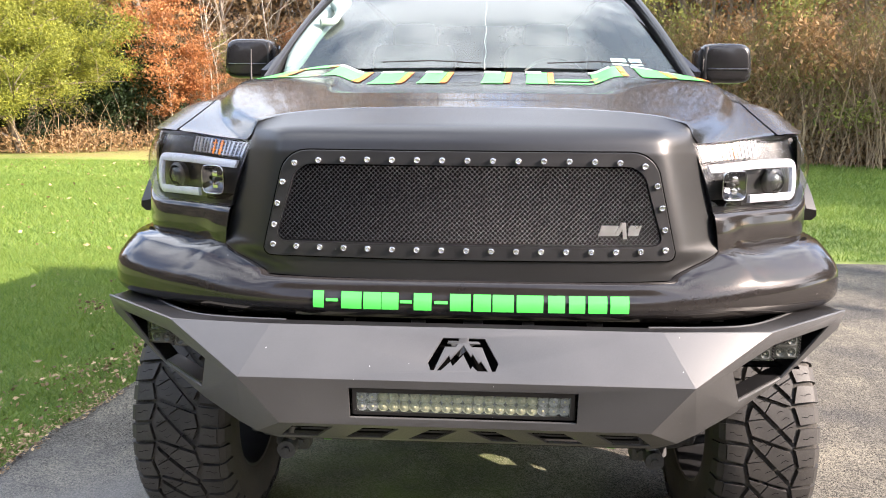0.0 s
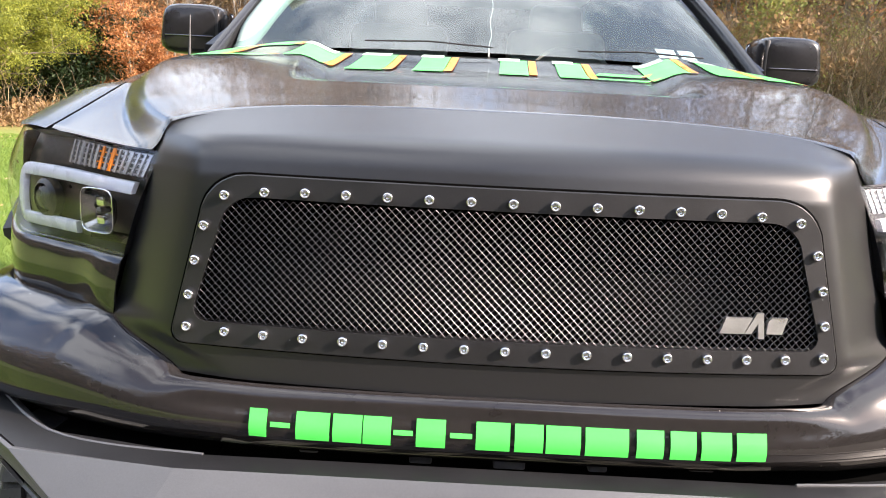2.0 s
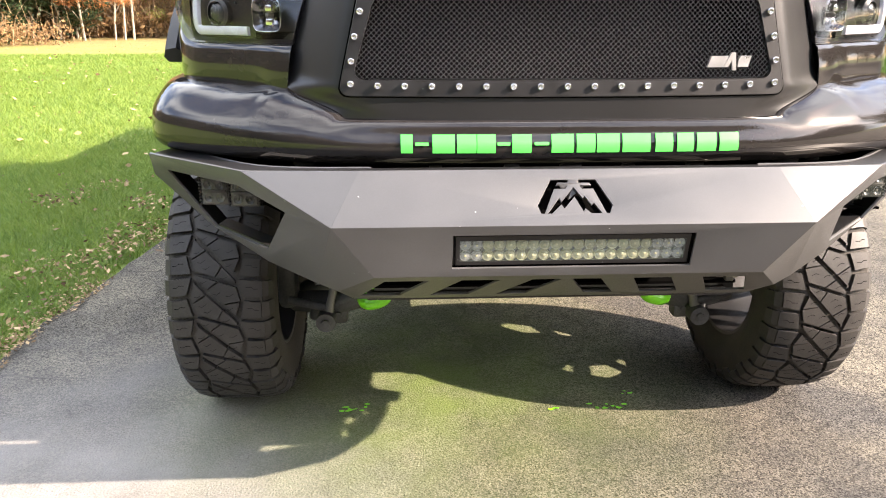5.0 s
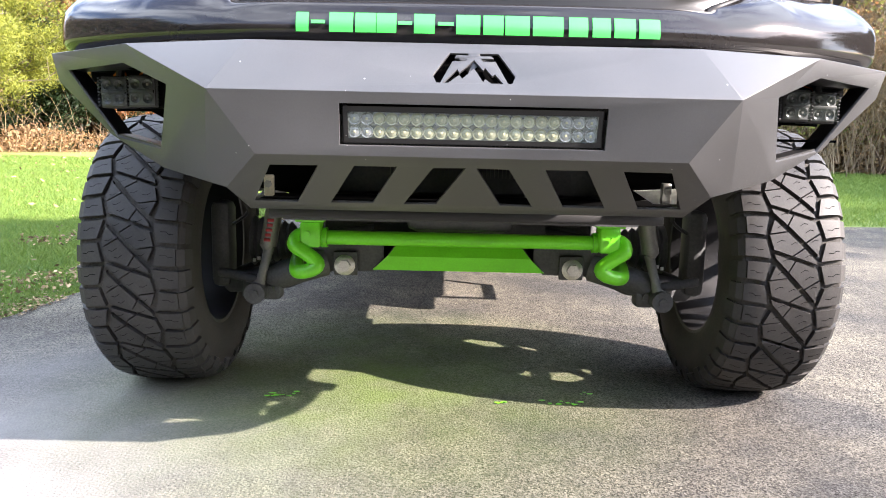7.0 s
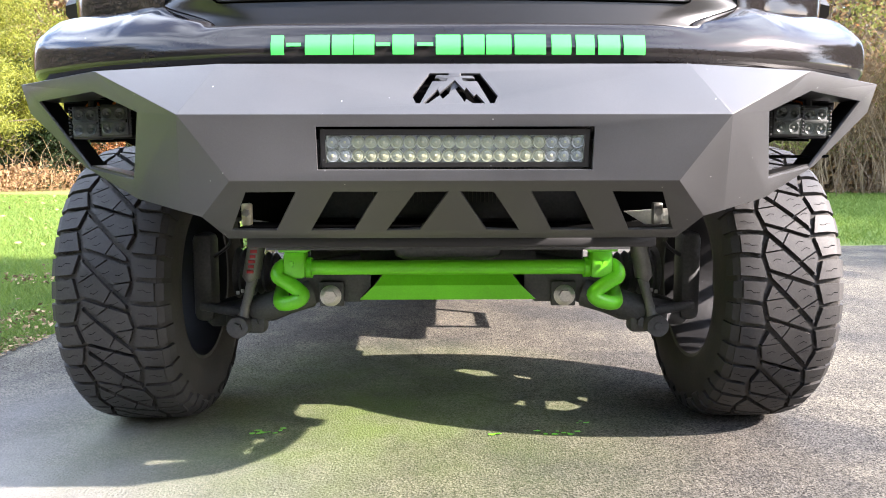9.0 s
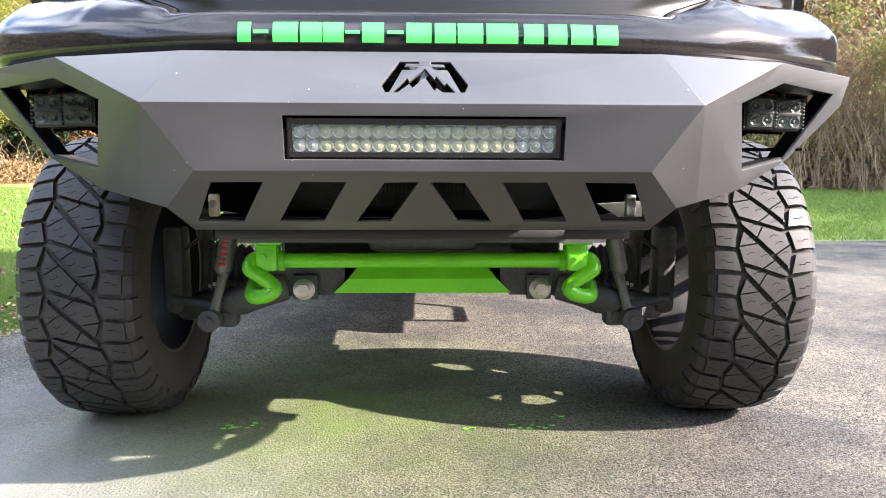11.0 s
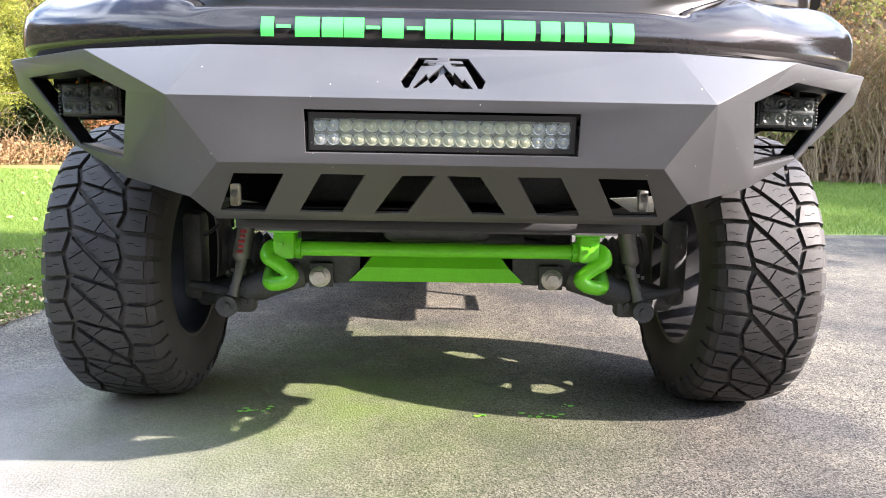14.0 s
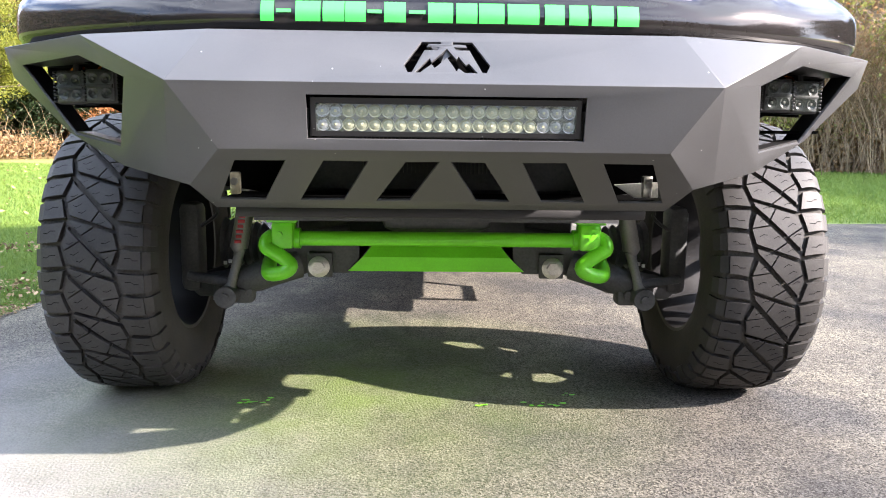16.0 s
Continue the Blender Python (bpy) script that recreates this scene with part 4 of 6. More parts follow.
# added near-black sheets, painting the shade below the flange
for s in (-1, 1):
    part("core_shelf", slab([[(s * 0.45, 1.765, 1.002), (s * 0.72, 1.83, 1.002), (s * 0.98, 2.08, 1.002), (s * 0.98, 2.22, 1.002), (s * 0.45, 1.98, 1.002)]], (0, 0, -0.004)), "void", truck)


# --- light bar ---------------------------------------------------------------------
light_bar = new("light_bar")
light_bar.parent = truck
tagged(light_bar, "black LED light bar with two rows of yellowish lamps")
bmh = bmesh.new()
add_slab(bmh, [[on_face(x, z) + V(0, 0.002, 0) for x, z in ((-0.262, 0.911), (0.262, 0.911), (0.262, 0.838), (-0.262, 0.838))],
               [on_face(x, z) + V(0, 0.002, 0) for x, z in ((-0.253, 0.900), (0.253, 0.900), (0.253, 0.8475), (-0.253, 0.8475))]], (0, 0.06, 0))
part("bar_housing", bmh, "frame_black", light_bar, "", 25)
part("bar_tray", box((0, 1.658, 0.874), (0.506, 0.01, 0.054), 0.0, Matrix.Rotation(radians(14), 4, "X")), "bulb_clear", light_bar)
for s in (-1, 1):
    part("end_cap", box((s * 0.2655, 1.675, 0.875), (0.006, 0.05, 0.08), 0.002), "frame_black", light_bar)
part("shelf", box((0, 1.70, 0.832), (0.535, 0.07, 0.004), 0.001), "trim", light_bar)
bowl_bm = lathe([(-0.004, 0.0130), (-0.0095, 0.0128), (-0.0098, 0.0120), (-0.0080, 0.0112), (-0.0095, 0.0085), (-0.0105, 0.0045), (-0.0108, 0.0)], 18, "y")
bmesh.ops.remove_doubles(bowl_bm, verts=bowl_bm.verts[:], dist=1e-5)
bowl_me = {}
for key in ("bulb", "bulb_clear"):
    me = bpy.data.meshes.new("lamp_bowl")
    bowl_bm.to_mesh(me)
    me.materials.append(M[key])
    me.polygons.foreach_set("use_smooth", [True] * len(me.polygons))
    bowl_me[key] = me
bowl_bm.free()
led_bm = box((0, -0.0095, 0), (0.005, 0.004, 0.005), 0.0008)
led_me = bpy.data.meshes.new("led")
led_bm.to_mesh(led_me)
led_bm.free()
led_me.materials.append(M["led"])
for row in (0, 1):
    for k in range(20):
        x, z = -0.2405 + 0.481 * k / 19, 0.8868 - 0.0262 * row
        for me, nm in ((bowl_me["bulb_clear" if k < 2 or k > 16 else "bulb"], "lamp_bowl"), (led_me, "led")):
            ob = new(nm, me)
            ob.parent = light_bar
            ob.location = on_face(x, z) + V(0, 0.0165, 0)
part("bar_lens", grid(lambda u, v: tuple(on_face(-0.253 + 0.506 * u, 0.8475 + 0.0525 * v) + V(0, 0.0012, 0)), 2, 1), "bar_cover", light_bar, "hazy clear cover").visible_shadow = False


# --- pod lights -------------------------------------------------------------------------
def pod_light(c, turn):
    p = new("pod_light")
    p.parent = truck
    p.matrix_local = pose(*c, 0, 0, turn)
    tagged(p, "small black cube LED work light")
    bm = box((0, 0.034, 0), (0.074, 0.055, 0.076), 0.004)
    part("pod_body", bm, "frame_black", p)
    for k in range(9):
        for s in (-1, 1):
            part("fin", box((s * 0.0385, 0.004 + 0.002, -0.033 + 0.0082 * k), (0.005, 0.014, 0.0045), 0.001), "frame_black", p)
    part("pod_tray", box((0, 0.0035, 0), (0.062, 0.004, 0.064), 0.001), "under", p)
    for dx in (-0.0148, 0.0148):
        for dz in (-0.0165, 0.0165):
            bm = lathe([(-0.008, 0.0118), (-0.0076, 0.0108), (-0.003, 0.006), (-0.002, 0.0)], 14, "y")
            bmesh.ops.translate(bm, vec=(dx, 0.004, dz), verts=bm.verts[:])
            part("pod_lamp", bm, "pod_lamp", p, "small smoked lamp", 60)
            part("pod_led", box((dx, -0.0012, dz), (0.006, 0.003, 0.006), 0.001), "shock", p)
    part("pod_divider", box((0, -0.003, 0), (0.060, 0.006, 0.008), 0.001), "trim", p)
    part("pod_lens", grid(lambda u, v: (0.063 * (u - 0.5), -0.0085, 0.066 * (v - 0.5)), 2, 2), "pod_cover", p, "clear cover").visible_shadow = False
    part("pod_mount", tube([(0, 0.03, 0.03), (0, 0.035, 0.052)], 0.010, 8), "trim", p)
    part("pod_cable", tube([(0.01, 0.05, 0.03), (0.0, 0.06, 0.05), (-0.02, 0.07, 0.055), (-0.04, 0.08, 0.045)], 0.003, 6), "amber", p, "yellow cable")


for s in (-1, 1):
    pod_light((s * 0.778, 1.905, 0.945), 3 * s)
    pod_light((s * 0.858, 1.935, 0.943), 4 * s)


# --- wheels ------------------------------------------------------------------------------
R, TW = 0.457, 0.142


def tread_r(x):
    a = abs(x)
    return R - 0.010 * (a / TW) ** 3 - (0.9 * max(0.0, a - 0.125) ** 1.35)


PITCHES = 21
STEP = 2 * math.pi / PITCHES


def zig_left(v):
    f = v % 1.0
    return -0.064 - 0.019 * (f / 0.45 if f < 0.45 else (1 - f) / 0.55)


def zig_right(v):
    f = (v - 0.05) % 1.0
    return 0.064 + 0.019 * (f / 0.50 if f < 0.50 else (1 - f) / 0.50)


def shrunk(poly, gaps):
    """Moves each side of a polygon (x, arc length) inwards by its own gap."""
    n = len(poly)
    area = sum(poly[i][0] * poly[(i + 1) % n][1] - poly[(i + 1) % n][0] * poly[i][1] for i in range(n))
    sg = 1 if area > 0 else -1
    lines = []
    for i in range(n):
        (ax, ay), (bx, by) = poly[i], poly[(i + 1) % n]
        ln = math.hypot(bx - ax, by - ay)
        nx, ny = -sg * (by - ay) / ln, sg * (bx - ax) / ln
        lines.append((ax + nx * gaps[i], ay + ny * gaps[i], (bx - ax) / ln, (by - ay) / ln))
    res = []
    for i in range(n):
        px, py, dx, dy = lines[i - 1]
        qx, qy, ex, ey = lines[i]
        det = dx * ey - dy * ex
        if abs(det) < 0.12:
            res.append((qx, qy))
        else:
            k = ((qx - px) * ey - (qy - py) * ex) / det
            res.append((px + dx * k, py + dy * k))
    return res


def tread_mesh():
    """Raised blocks between long diagonal grooves, with shoulder lugs in pairs."""
    bm = bmesh.new()
    arc = STEP * R

    def block(poly, gaps, base=0.436):
        pts = shrunk([(x, v * arc) for x, v in poly], gaps)
        n = len(pts)
        for k in range(PITCHES):
            low, top, rim = [], [], []
            for x, d in pts:
                a = d / R + k * STEP
                for lst, r in ((low, base - 0.004), (rim, tread_r(x) - 0.0012), (top, tread_r(x))):
                    lst.append(bm.verts.new((x, r * math.cos(a), r * math.sin(a))))
            cx, cd = sum(p[0] for p in pts) / n, sum(p[1] for p in pts) / n
            a, r = cd / R + k * STEP, tread_r(cx)
            mid_v = bm.verts.new((cx, r * math.cos(a), r * math.sin(a)))
            for i in range(n):
                bm.faces.new((top[i], top[(i + 1) % n], mid_v))
                bm.faces.new((low[i], low[(i + 1) % n], rim[(i + 1) % n], rim[i]))
                bm.faces.new((rim[i], rim[(i + 1) % n], top[(i + 1) % n], top[i]))

    def steep(t):
        return (-0.064 + 0.130 * t, 0.97 * t)

    def flat(t, turn=0):
        x0, x1 = zig_left(0.80), zig_right(1.13)
        return (x0 + (x1 - x0) * t, 0.80 + 0.33 * t + turn)
    big, mid, fine = 0.0078, 0.0062, 0.0022
    # wedge that opens to one shoulder, cut across by thin slits
    block([flat(0, -1), flat(0.52, -1), steep(0.30), steep(0)], [mid, fine, big, mid])
    block([flat(0.52, -1), flat(1, -1), (zig_right(0.38), 0.38), steep(0.66), steep(0.30)], [mid, big, fine, big, fine])
    block([(zig_right(0.38), 0.38), (zig_right(0.55), 0.55), (zig_right(0.94), 0.94), steep(0.98), steep(0.66)], [big, big, mid, big, fine])
    # wedge that opens to the other
    block([steep(0.02), steep(0.38), (zig_left(0.45), 0.45)], [big, fine, big])
    block([(zig_left(0.45), 0.45), steep(0.38), steep(0.72), flat(0.40), flat(0)], [fine, big, fine, mid, big])
    block([steep(0.72), steep(1), flat(1), flat(0.40)], [big, mid, mid, fine])
    # shoulders
    for s in (-1, 1):
        zig, o = (zig_left, 0.0) if s < 0 else (zig_right, 0.05)
        for k in range(2):
            v0, v1 = o + 0.5 * k - 0.04, o + 0.5 * k + 0.46
            lean = 0.05
            block([(zig(v0 + lean), v0 + lean), (zig(0.5 * (v0 + v1) + lean), 0.5 * (v0 + v1) + lean), (zig(v1 + lean), v1 + lean), (s * 0.112, v1 + 0.02), (s * 0.142, v1), (s * 0.142, v0), (s * 0.112, v0 + 0.02)],
                  [0.0066, 0.0066, 0.0066, 0.0085, 0.0 if k else 0.006, 0.0085, 0.0066])
            ext = 0.405 if k else 0.39
            for q in range(PITCHES):
                a0, a1 = (q + v0 + 0.065) * STEP, (q + v1 - 0.065) * STEP
                vs = []
                for x, r in ((0.138, tread_r(0.140) - 0.002), (0.158, 0.428), (0.169, ext), (0.160, ext - 0.006), (0.138, 0.415)):
                    for a in (a0, a1):
                        vs.append(bm.verts.new((s * x, r * math.cos(a), r * math.sin(a))))
                for i in range(4):
                    bm.faces.new((vs[2 * i], vs[2 * i + 1], vs[2 * i + 3], vs[2 * i + 2]))
                bm.faces.new(vs[0::2])
                bm.faces.new(vs[1::2])
    return bm


def sipe_mesh():
    """Near-black ribbons on the tread blocks that paint fine zigzag slits."""
    bm = bmesh.new()
    lines = [[(-0.040, 0.02), (-0.026, -0.03), (-0.018, -0.02)], [(0.014, 0.25), (0.026, 0.19), (0.036, 0.21)], [(0.028, 0.40), (0.042, 0.33), (0.052, 0.35)], [(0.044, 0.60), (0.054, 0.55), (0.064, 0.56)],
             [(-0.052, 0.30), (-0.042, 0.25), (-0.034, 0.26)], [(-0.056, 0.62), (-0.044, 0.57), (-0.032, 0.58)], [(-0.016, 0.66), (-0.004, 0.61), (0.004, 0.62)], [(0.024, 0.93), (0.036, 0.88), (0.044, 0.89)]]
    for k in range(2):
        for s in (-1, 1):
            m = 0.5 * k + 0.24 + (0.0 if s < 0 else 0.05)
            lines.append([(s * 0.094, m + 0.03), (s * 0.110, m + 0.03), (s * 0.118, m - 0.02), (s * 0.130, m - 0.02)])
    for q in range(PITCHES):
        for ln in lines:
            row = []
            for x, v in ln:
                a, w = (q + v) * STEP, 0.0009 / R
                r = tread_r(x) + 0.0002
                row.append([bm.verts.new((x, r * math.cos(a + d), r * math.sin(a + d))) for d in (-w, w)])
            for p, n in zip(row, row[1:]):
                bm.faces.new((p[0], p[1], n[1], n[0]))
    return bm


wheel = new("wheel")
wheel.parent = truck
tagged(wheel, "black alloy wheel with chunky all-terrain tyre")
wall = [(-0.135, 0.256), (-0.155, 0.274), (-0.166, 0.315), (-0.167, 0.350), (-0.160, 0.395), (-0.150, 0.425), (-0.139, 0.433)]
tyre = part("tyre", lathe(wall + [(0.0, 0.434)] + [(-x, r) for x, r in reversed(wall)], 72, "x"), "sidewall", wheel, "chunky all-terrain tyre with dusty grooves", 40)
part("tread_base", lathe([(-0.1385, 0.4360), (-0.07, 0.4400), (0.0, 0.4405), (0.07, 0.4400), (0.1385, 0.4360)], 72, "x"), "groove", tyre, "dusty groove floor", 40)
part("tread", tread_mesh(), "rubber", tyre, "black rubber tread blocks", 20)
tagged(part("siping", sipe_mesh(), "void", tyre), kind="stuff")
part("rim", lathe([(0.135, 0.2565), (0.150, 0.266), (0.150, 0.258), (0.11, 0.252), (0.05, 0.250), (-0.10, 0.252), (-0.135, 0.2565), (-0.145, 0.266), (-0.142, 0.254), (-0.10, 0.248), (0.06, 0.246), (0.10, 0.248)], 56, "x"), "frame_black", wheel, "", 40)
for k in range(10):
    a = math.radians(36 * k + 10)
    bm = bmesh.new()
    add_slab(bm, [[(0.085, -0.018, 0.05), (0.112, -0.017, 0.248), (0.112, 0.017, 0.248), (0.085, 0.018, 0.05)]], (0.020, 0, 0))
    bmesh.ops.rotate(bm, cent=(0, 0, 0), matrix=Matrix.Rotation(a, 3, "X"), verts=bm.verts[:])
    part("spoke", bm, "frame_black", wheel)
part("hub", lathe([(0.10, 0.0), (0.11, 0.05), (0.09, 0.07), (0.02, 0.075), (-0.02, 0.075), (-0.02, 0.0)], 24, "x"), "under", wheel, "", 40)
part("brake_disc", lathe([(0.022, 0.07), (0.022, 0.145), (0.0, 0.145), (0.0, 0.07)], 40, "x"), "shock", wheel, "", 30)
part("caliper", box((0.0, 0.02, 0.135), (0.08, 0.10, 0.06), 0.012), "under", wheel)
wheel.location = (0.968, 2.668, R - 0.004)
for x, y, turn in ((-0.968, 2.668, 180), (0.974, 6.42, 0), (-0.974, 6.42, 180)):
    copy_thing(wheel, pose(x, y, R - 0.003, 0 if turn == 0 else 18, 0, turn))


# --- cab -------------------------------------------------------------------------------------
def screen_fn(u, v):
    s = 2 * u - 1
    w = 0.865 - 0.165 * v
    x = s * w
    y = 3.205 + 0.86 * v + (0.10 - 0.03 * v) * s * s
    z = 1.742 + 0.475 * v - 0.012 * s * s + 0.015 * math.sin(math.pi * v)
    return (x, y, z)


part("windscreen", grid(screen_fn, 40, 20), "screen", truck, "tinted windscreen reflecting clouds", 60).visible_shadow = False
part("screen_band", grid(lambda u, v: (Vector(screen_fn(u, 0.94 + 0.06 * v)) + V(0, 0.004, -0.004)), 40, 2, 0.002), "trim", truck, "", 60)
part("cowl", grid(lambda u, v: ((2 * u - 1) * 0.90, 3.13 + 0.19 * v + 0.05 * (2 * u - 1) ** 2, 1.712 + 0.016 * v - 0.012 * (2 * u - 1) ** 2), 30, 4, 0.004), "trim", truck, "black plastic cowl", 50)


def pillar(side):
    bm = bmesh.new()
    p = [Vector((side * x, y, z)) for x, y, z in ((0.925, 3.15, 1.655), (0.850, 3.62, 1.95), (0.775, 4.02, 2.175), (0.71, 4.20, 2.235))]
    rows = []
    for k in range(25):
        c = Vector(along([list(q) for q in p], k / 24))
        t = k / 24
        w = 0.022 - 0.004 * t
        row = []
        for dx, dz in ((-w * 0.75, 0.0), (-w * 0.35, 0.012), (0.008, 0.012), (0.019, -0.008), (0.018, -0.045), (-0.016, -0.045)):
            row.append(bm.verts.new(c + Vector((side * dx, 0.012 if dz < 0 else 0, dz))))
        rows.append(row)
    for a, b in zip(rows, rows[1:]):
        for k in range(6):
            bm.faces.new((a[k], a[(k + 1) % 6], b[(k + 1) % 6], b[k]))
    bm.faces.new(rows[0])
    bm.faces.new(rows[-1][::-1])
    part("pillar", bm, "paint", truck, "", 50)
    if side > 0:
        return
    # pale inner trim of the pillar
    part("pillar_trim", tube([along([[side * 0.855, 3.30, 1.69], [side * 0.835, 3.42, 1.785], [side * 0.795, 3.66, 1.935], [side * 0.72, 4.02, 2.13]], k / 12) for k in range(13)], [0.012 + 0.030 * smooth01(k / 5) for k in range(13)], 16), "headliner", truck, "pale grey pillar trim", 50)
    part("grab_handle", tube([along([[side * 0.76, 3.62, 1.975], [side * 0.705, 3.66, 1.985], [side * 0.695, 3.74, 2.04], [side * 0.735, 3.82, 2.085]], k / 14) for k in range(15)], 0.018, 14), "headliner", truck, "pale grab handle", 80)


both(pillar)


def roof_fn(u, v):
    s = 2 * u - 1
    w = 0.71 + 0.03 * math.sin(math.pi * v)
    y = 4.06 + (5.75 - 4.06) * v - 0.05 * (1 - s * s) * (1 - v)
    z = 2.222 + 0.055 * math.sin(math.pi * (0.15 + 0.7 * v)) - 0.045 * abs(s) ** 4
    return (s * w, y, z)


part("roof", grid(roof_fn, 30, 20, 0.02), "paint", truck, "gloss black cab roof", 50)


def cab_side(side):
    outer = [(3.40, 1.00), (5.85, 1.00), (5.85, 1.74), (5.62, 2.20), (4.25, 2.22), (3.42, 1.74)]
    win1 = [(3.72, 1.77), (4.52, 1.77), (4.52, 2.14), (4.28, 2.14)]
    win2 = [(4.64, 1.77), (5.62, 1.77), (5.48, 2.14), (4.64, 2.14)]

    def at(y, z):
        return (side * (0.985 + 0.02 * math.sin((z - 1.0) * 3) - 0.55 * max(0.0, z - 1.74) ** 1.08), y, z)
    part("cab_side", slab([[at(*p) for p in outer], [at(*p) for p in win1], [at(*p) for p in win2]], (-side * 0.03, 0, 0)), "paint", truck, "", 30)
    for w in (win1, win2):
        part("side_window", slab([[Vector(at(*p)) - Vector((side * 0.012, 0, 0)) for p in w]], (-side * 0.004, 0, 0)), "tint", truck, "dark tinted side glass")
    part("rocker", box((side * 0.955, 4.57, 0.85), (0.10, 2.46, 0.36), 0.03), "trim", truck)
    # side step hanging under the sill
    part("side_step", tube([(side * 0.98, 3.55, 0.74), (side * 1.0, 3.70, 0.69), (side * 1.0, 5.40, 0.69), (side * 0.98, 5.55, 0.74)], 0.035, 10), "trim", truck, "black tubular side step", 50)
    for y in (3.62, 4.75):
        bm = bmesh.new()
        add_slab(bm, [[(side * 0.985, y, 0.69), (side * 1.03, y + 0.07, 0.495), (side * 1.03, y + 0.46, 0.495), (side * 0.985, y + 0.53, 0.69)],
                      [(side * 0.995, y + 0.045, 0.66), (side * 1.020, y + 0.10, 0.53), (side * 1.020, y + 0.43, 0.53), (side * 0.995, y + 0.485, 0.66)]], (side * 0.015, 0, 0.006))
        part("drop_step", bm, "trim", truck)


both(cab_side)
part("cab_back", box((0, 5.80, 1.64), (1.80, 0.06, 1.20), 0.02), "paint", truck)
part("cab_floor", box((0, 4.6, 1.0), (1.80, 2.5, 0.05)), "under", truck)
part("firewall", box((0, 3.36, 1.35), (1.78, 0.03, 0.66)), "under", truck)
part("dashboard", box((0, 3.60, 1.66), (1.60, 0.50, 0.14), 0.04), "cabin", truck, "dark grey dashboard")
for x in (-0.40, 0.40):
    part("seat_back", box((x, 4.55, 1.63), (0.50, 0.16, 0.66), 0.06, Matrix.Rotation(radians(-12), 4, "X")), "cabin", truck)
    part("headrest", box((x, 4.66, 2.0), (0.27, 0.10, 0.18), 0.04), "cabin", truck)
bm = lathe([(0.0, 0.19), (0.012, 0.198), (0.0, 0.206), (-0.012, 0.198), (0.0, 0.19)], 32, "y")
bmesh.ops.transform(bm, matrix=pose(0.40, 3.98, 1.66, -25, 0, 0), verts=bm.verts[:])
part("steering_wheel", bm, "cabin", truck, "", 60)
part("headliner", grid(lambda u, v: tuple(Vector(roof_fn(0.06 + 0.88 * u, 0.03 + 0.94 * v)) - Vector((0, 0, 0.05))), 12, 8, 0.01), "headliner", truck, "pale grey headliner", 50)

# wipers, stickers, hanging chain
for x0, x1, y in ((-0.40, 0.02, 3.20), (0.30, 0.72, 3.235)):
    p = [(x0, y - 0.005, 1.763), (x0 + 0.5 * (x1 - x0), y - 0.005, 1.770), (x1, y + 0.01, 1.761)]
    part("wiper", tube(p, 0.0028, 6), "trim", truck, "black wiper blade", 50)


def on_screen(u, v, off):
    return Vector(screen_fn(u, v)) + Vector((0, 0.5, -0.86)).normalized() * off


for u0, u1, v0, v1 in ((0.845, 0.885, 0.045, 0.115), (0.893, 0.925, 0.055, 0.115), (0.475, 0.515, 0.885, 0.925)):
    part("sticker", grid(lambda u, v: on_screen(u0 + (u1 - u0) * u, v0 + (v1 - v0) * v, 0.004), 3, 3, 0.0006), "paper", truck, "small white windscreen sticker")
    part("sticker_print", grid(lambda u, v: on_screen(u0 + (u1 - u0) * (0.2 + 0.5 * u), v0 + (v1 - v0) * (0.35 + 0.25 * v), 0.0032), 2, 2, 0.0004), "ink", truck)
chain = [(0.035 + 0.004 * math.sin(k * 0.7), 3.86 - 0.0 * k, 2.10 - 0.012 * k) for k in range(26)]
part("bead_chain", tube(chain, 0.0017, 5), "paper", truck, "thin white chain hanging in the windscreen", 50)
part("pendant", box((0.033, 3.86, 1.785), (0.006, 0.004, 0.03), 0.001), "paper", truck)


def mirror(side):
    m = new("door_mirror")
    m.parent = truck
    m.location = (-1.118, 3.68, 1.808) if side < 0 else (1.172, 3.68, 1.790)
    tagged(m, "large gloss black door mirror")
    bm = bmesh.new()
    rows = []
    for y, k in ((-0.085, 0.74), (-0.080, 0.86), (-0.060, 0.96), (-0.030, 1.0), (0.06, 1.0), (0.075, 0.96)):
        ring = []
        for i in range(36):
            a = 2 * math.pi * i / 36
            c, s = math.cos(a), math.sin(a)
            q = (abs(c) ** 5.0 + abs(s) ** 5.0) ** (-1 / 5.0)
            ring.append(bm.verts.new((0.122 * k * c * q * (1 - 0.05 * s) + side * (0.006 * y - 0.006 * s), y + 0.003 * abs(c * q), 0.093 * k * s * q)))
        rows.append(ring)
    for a, b in zip(rows, rows[1:]):
        for i in range(36):
            bm.faces.new((a[i], a[(i + 1) % 36], b[(i + 1) % 36], b[i]))
    bm.faces.new(rows[0][::-1])
    bm.faces.new(rows[-1])
    part("mirror_shell", bm, "paint", m, "", 50)
    part("mirror_band", box((side * 0.004, -0.080, -0.028), (0.184, 0.012, 0.005), 0.002), "smoked", m, "thin bright seam")
    part("mirror_strip", box((-side * 0.098, -0.070, 0.0), (0.016, 0.020, 0.150), 0.004), "trim", m)
    part("mirror_glass", box((0, 0.078, 0), (0.24, 0.004, 0.15), 0.01), "chrome", m, "mirror glass")
    part("mirror_arm", tube([(-side * 0.10, 0.02, -0.055), (-side * 0.20, 0.02, -0.06), (-side * 0.25, 0.03, -0.05)], [0.03, 0.026, 0.03], 10), "trim", m, "", 50)


both(mirror)
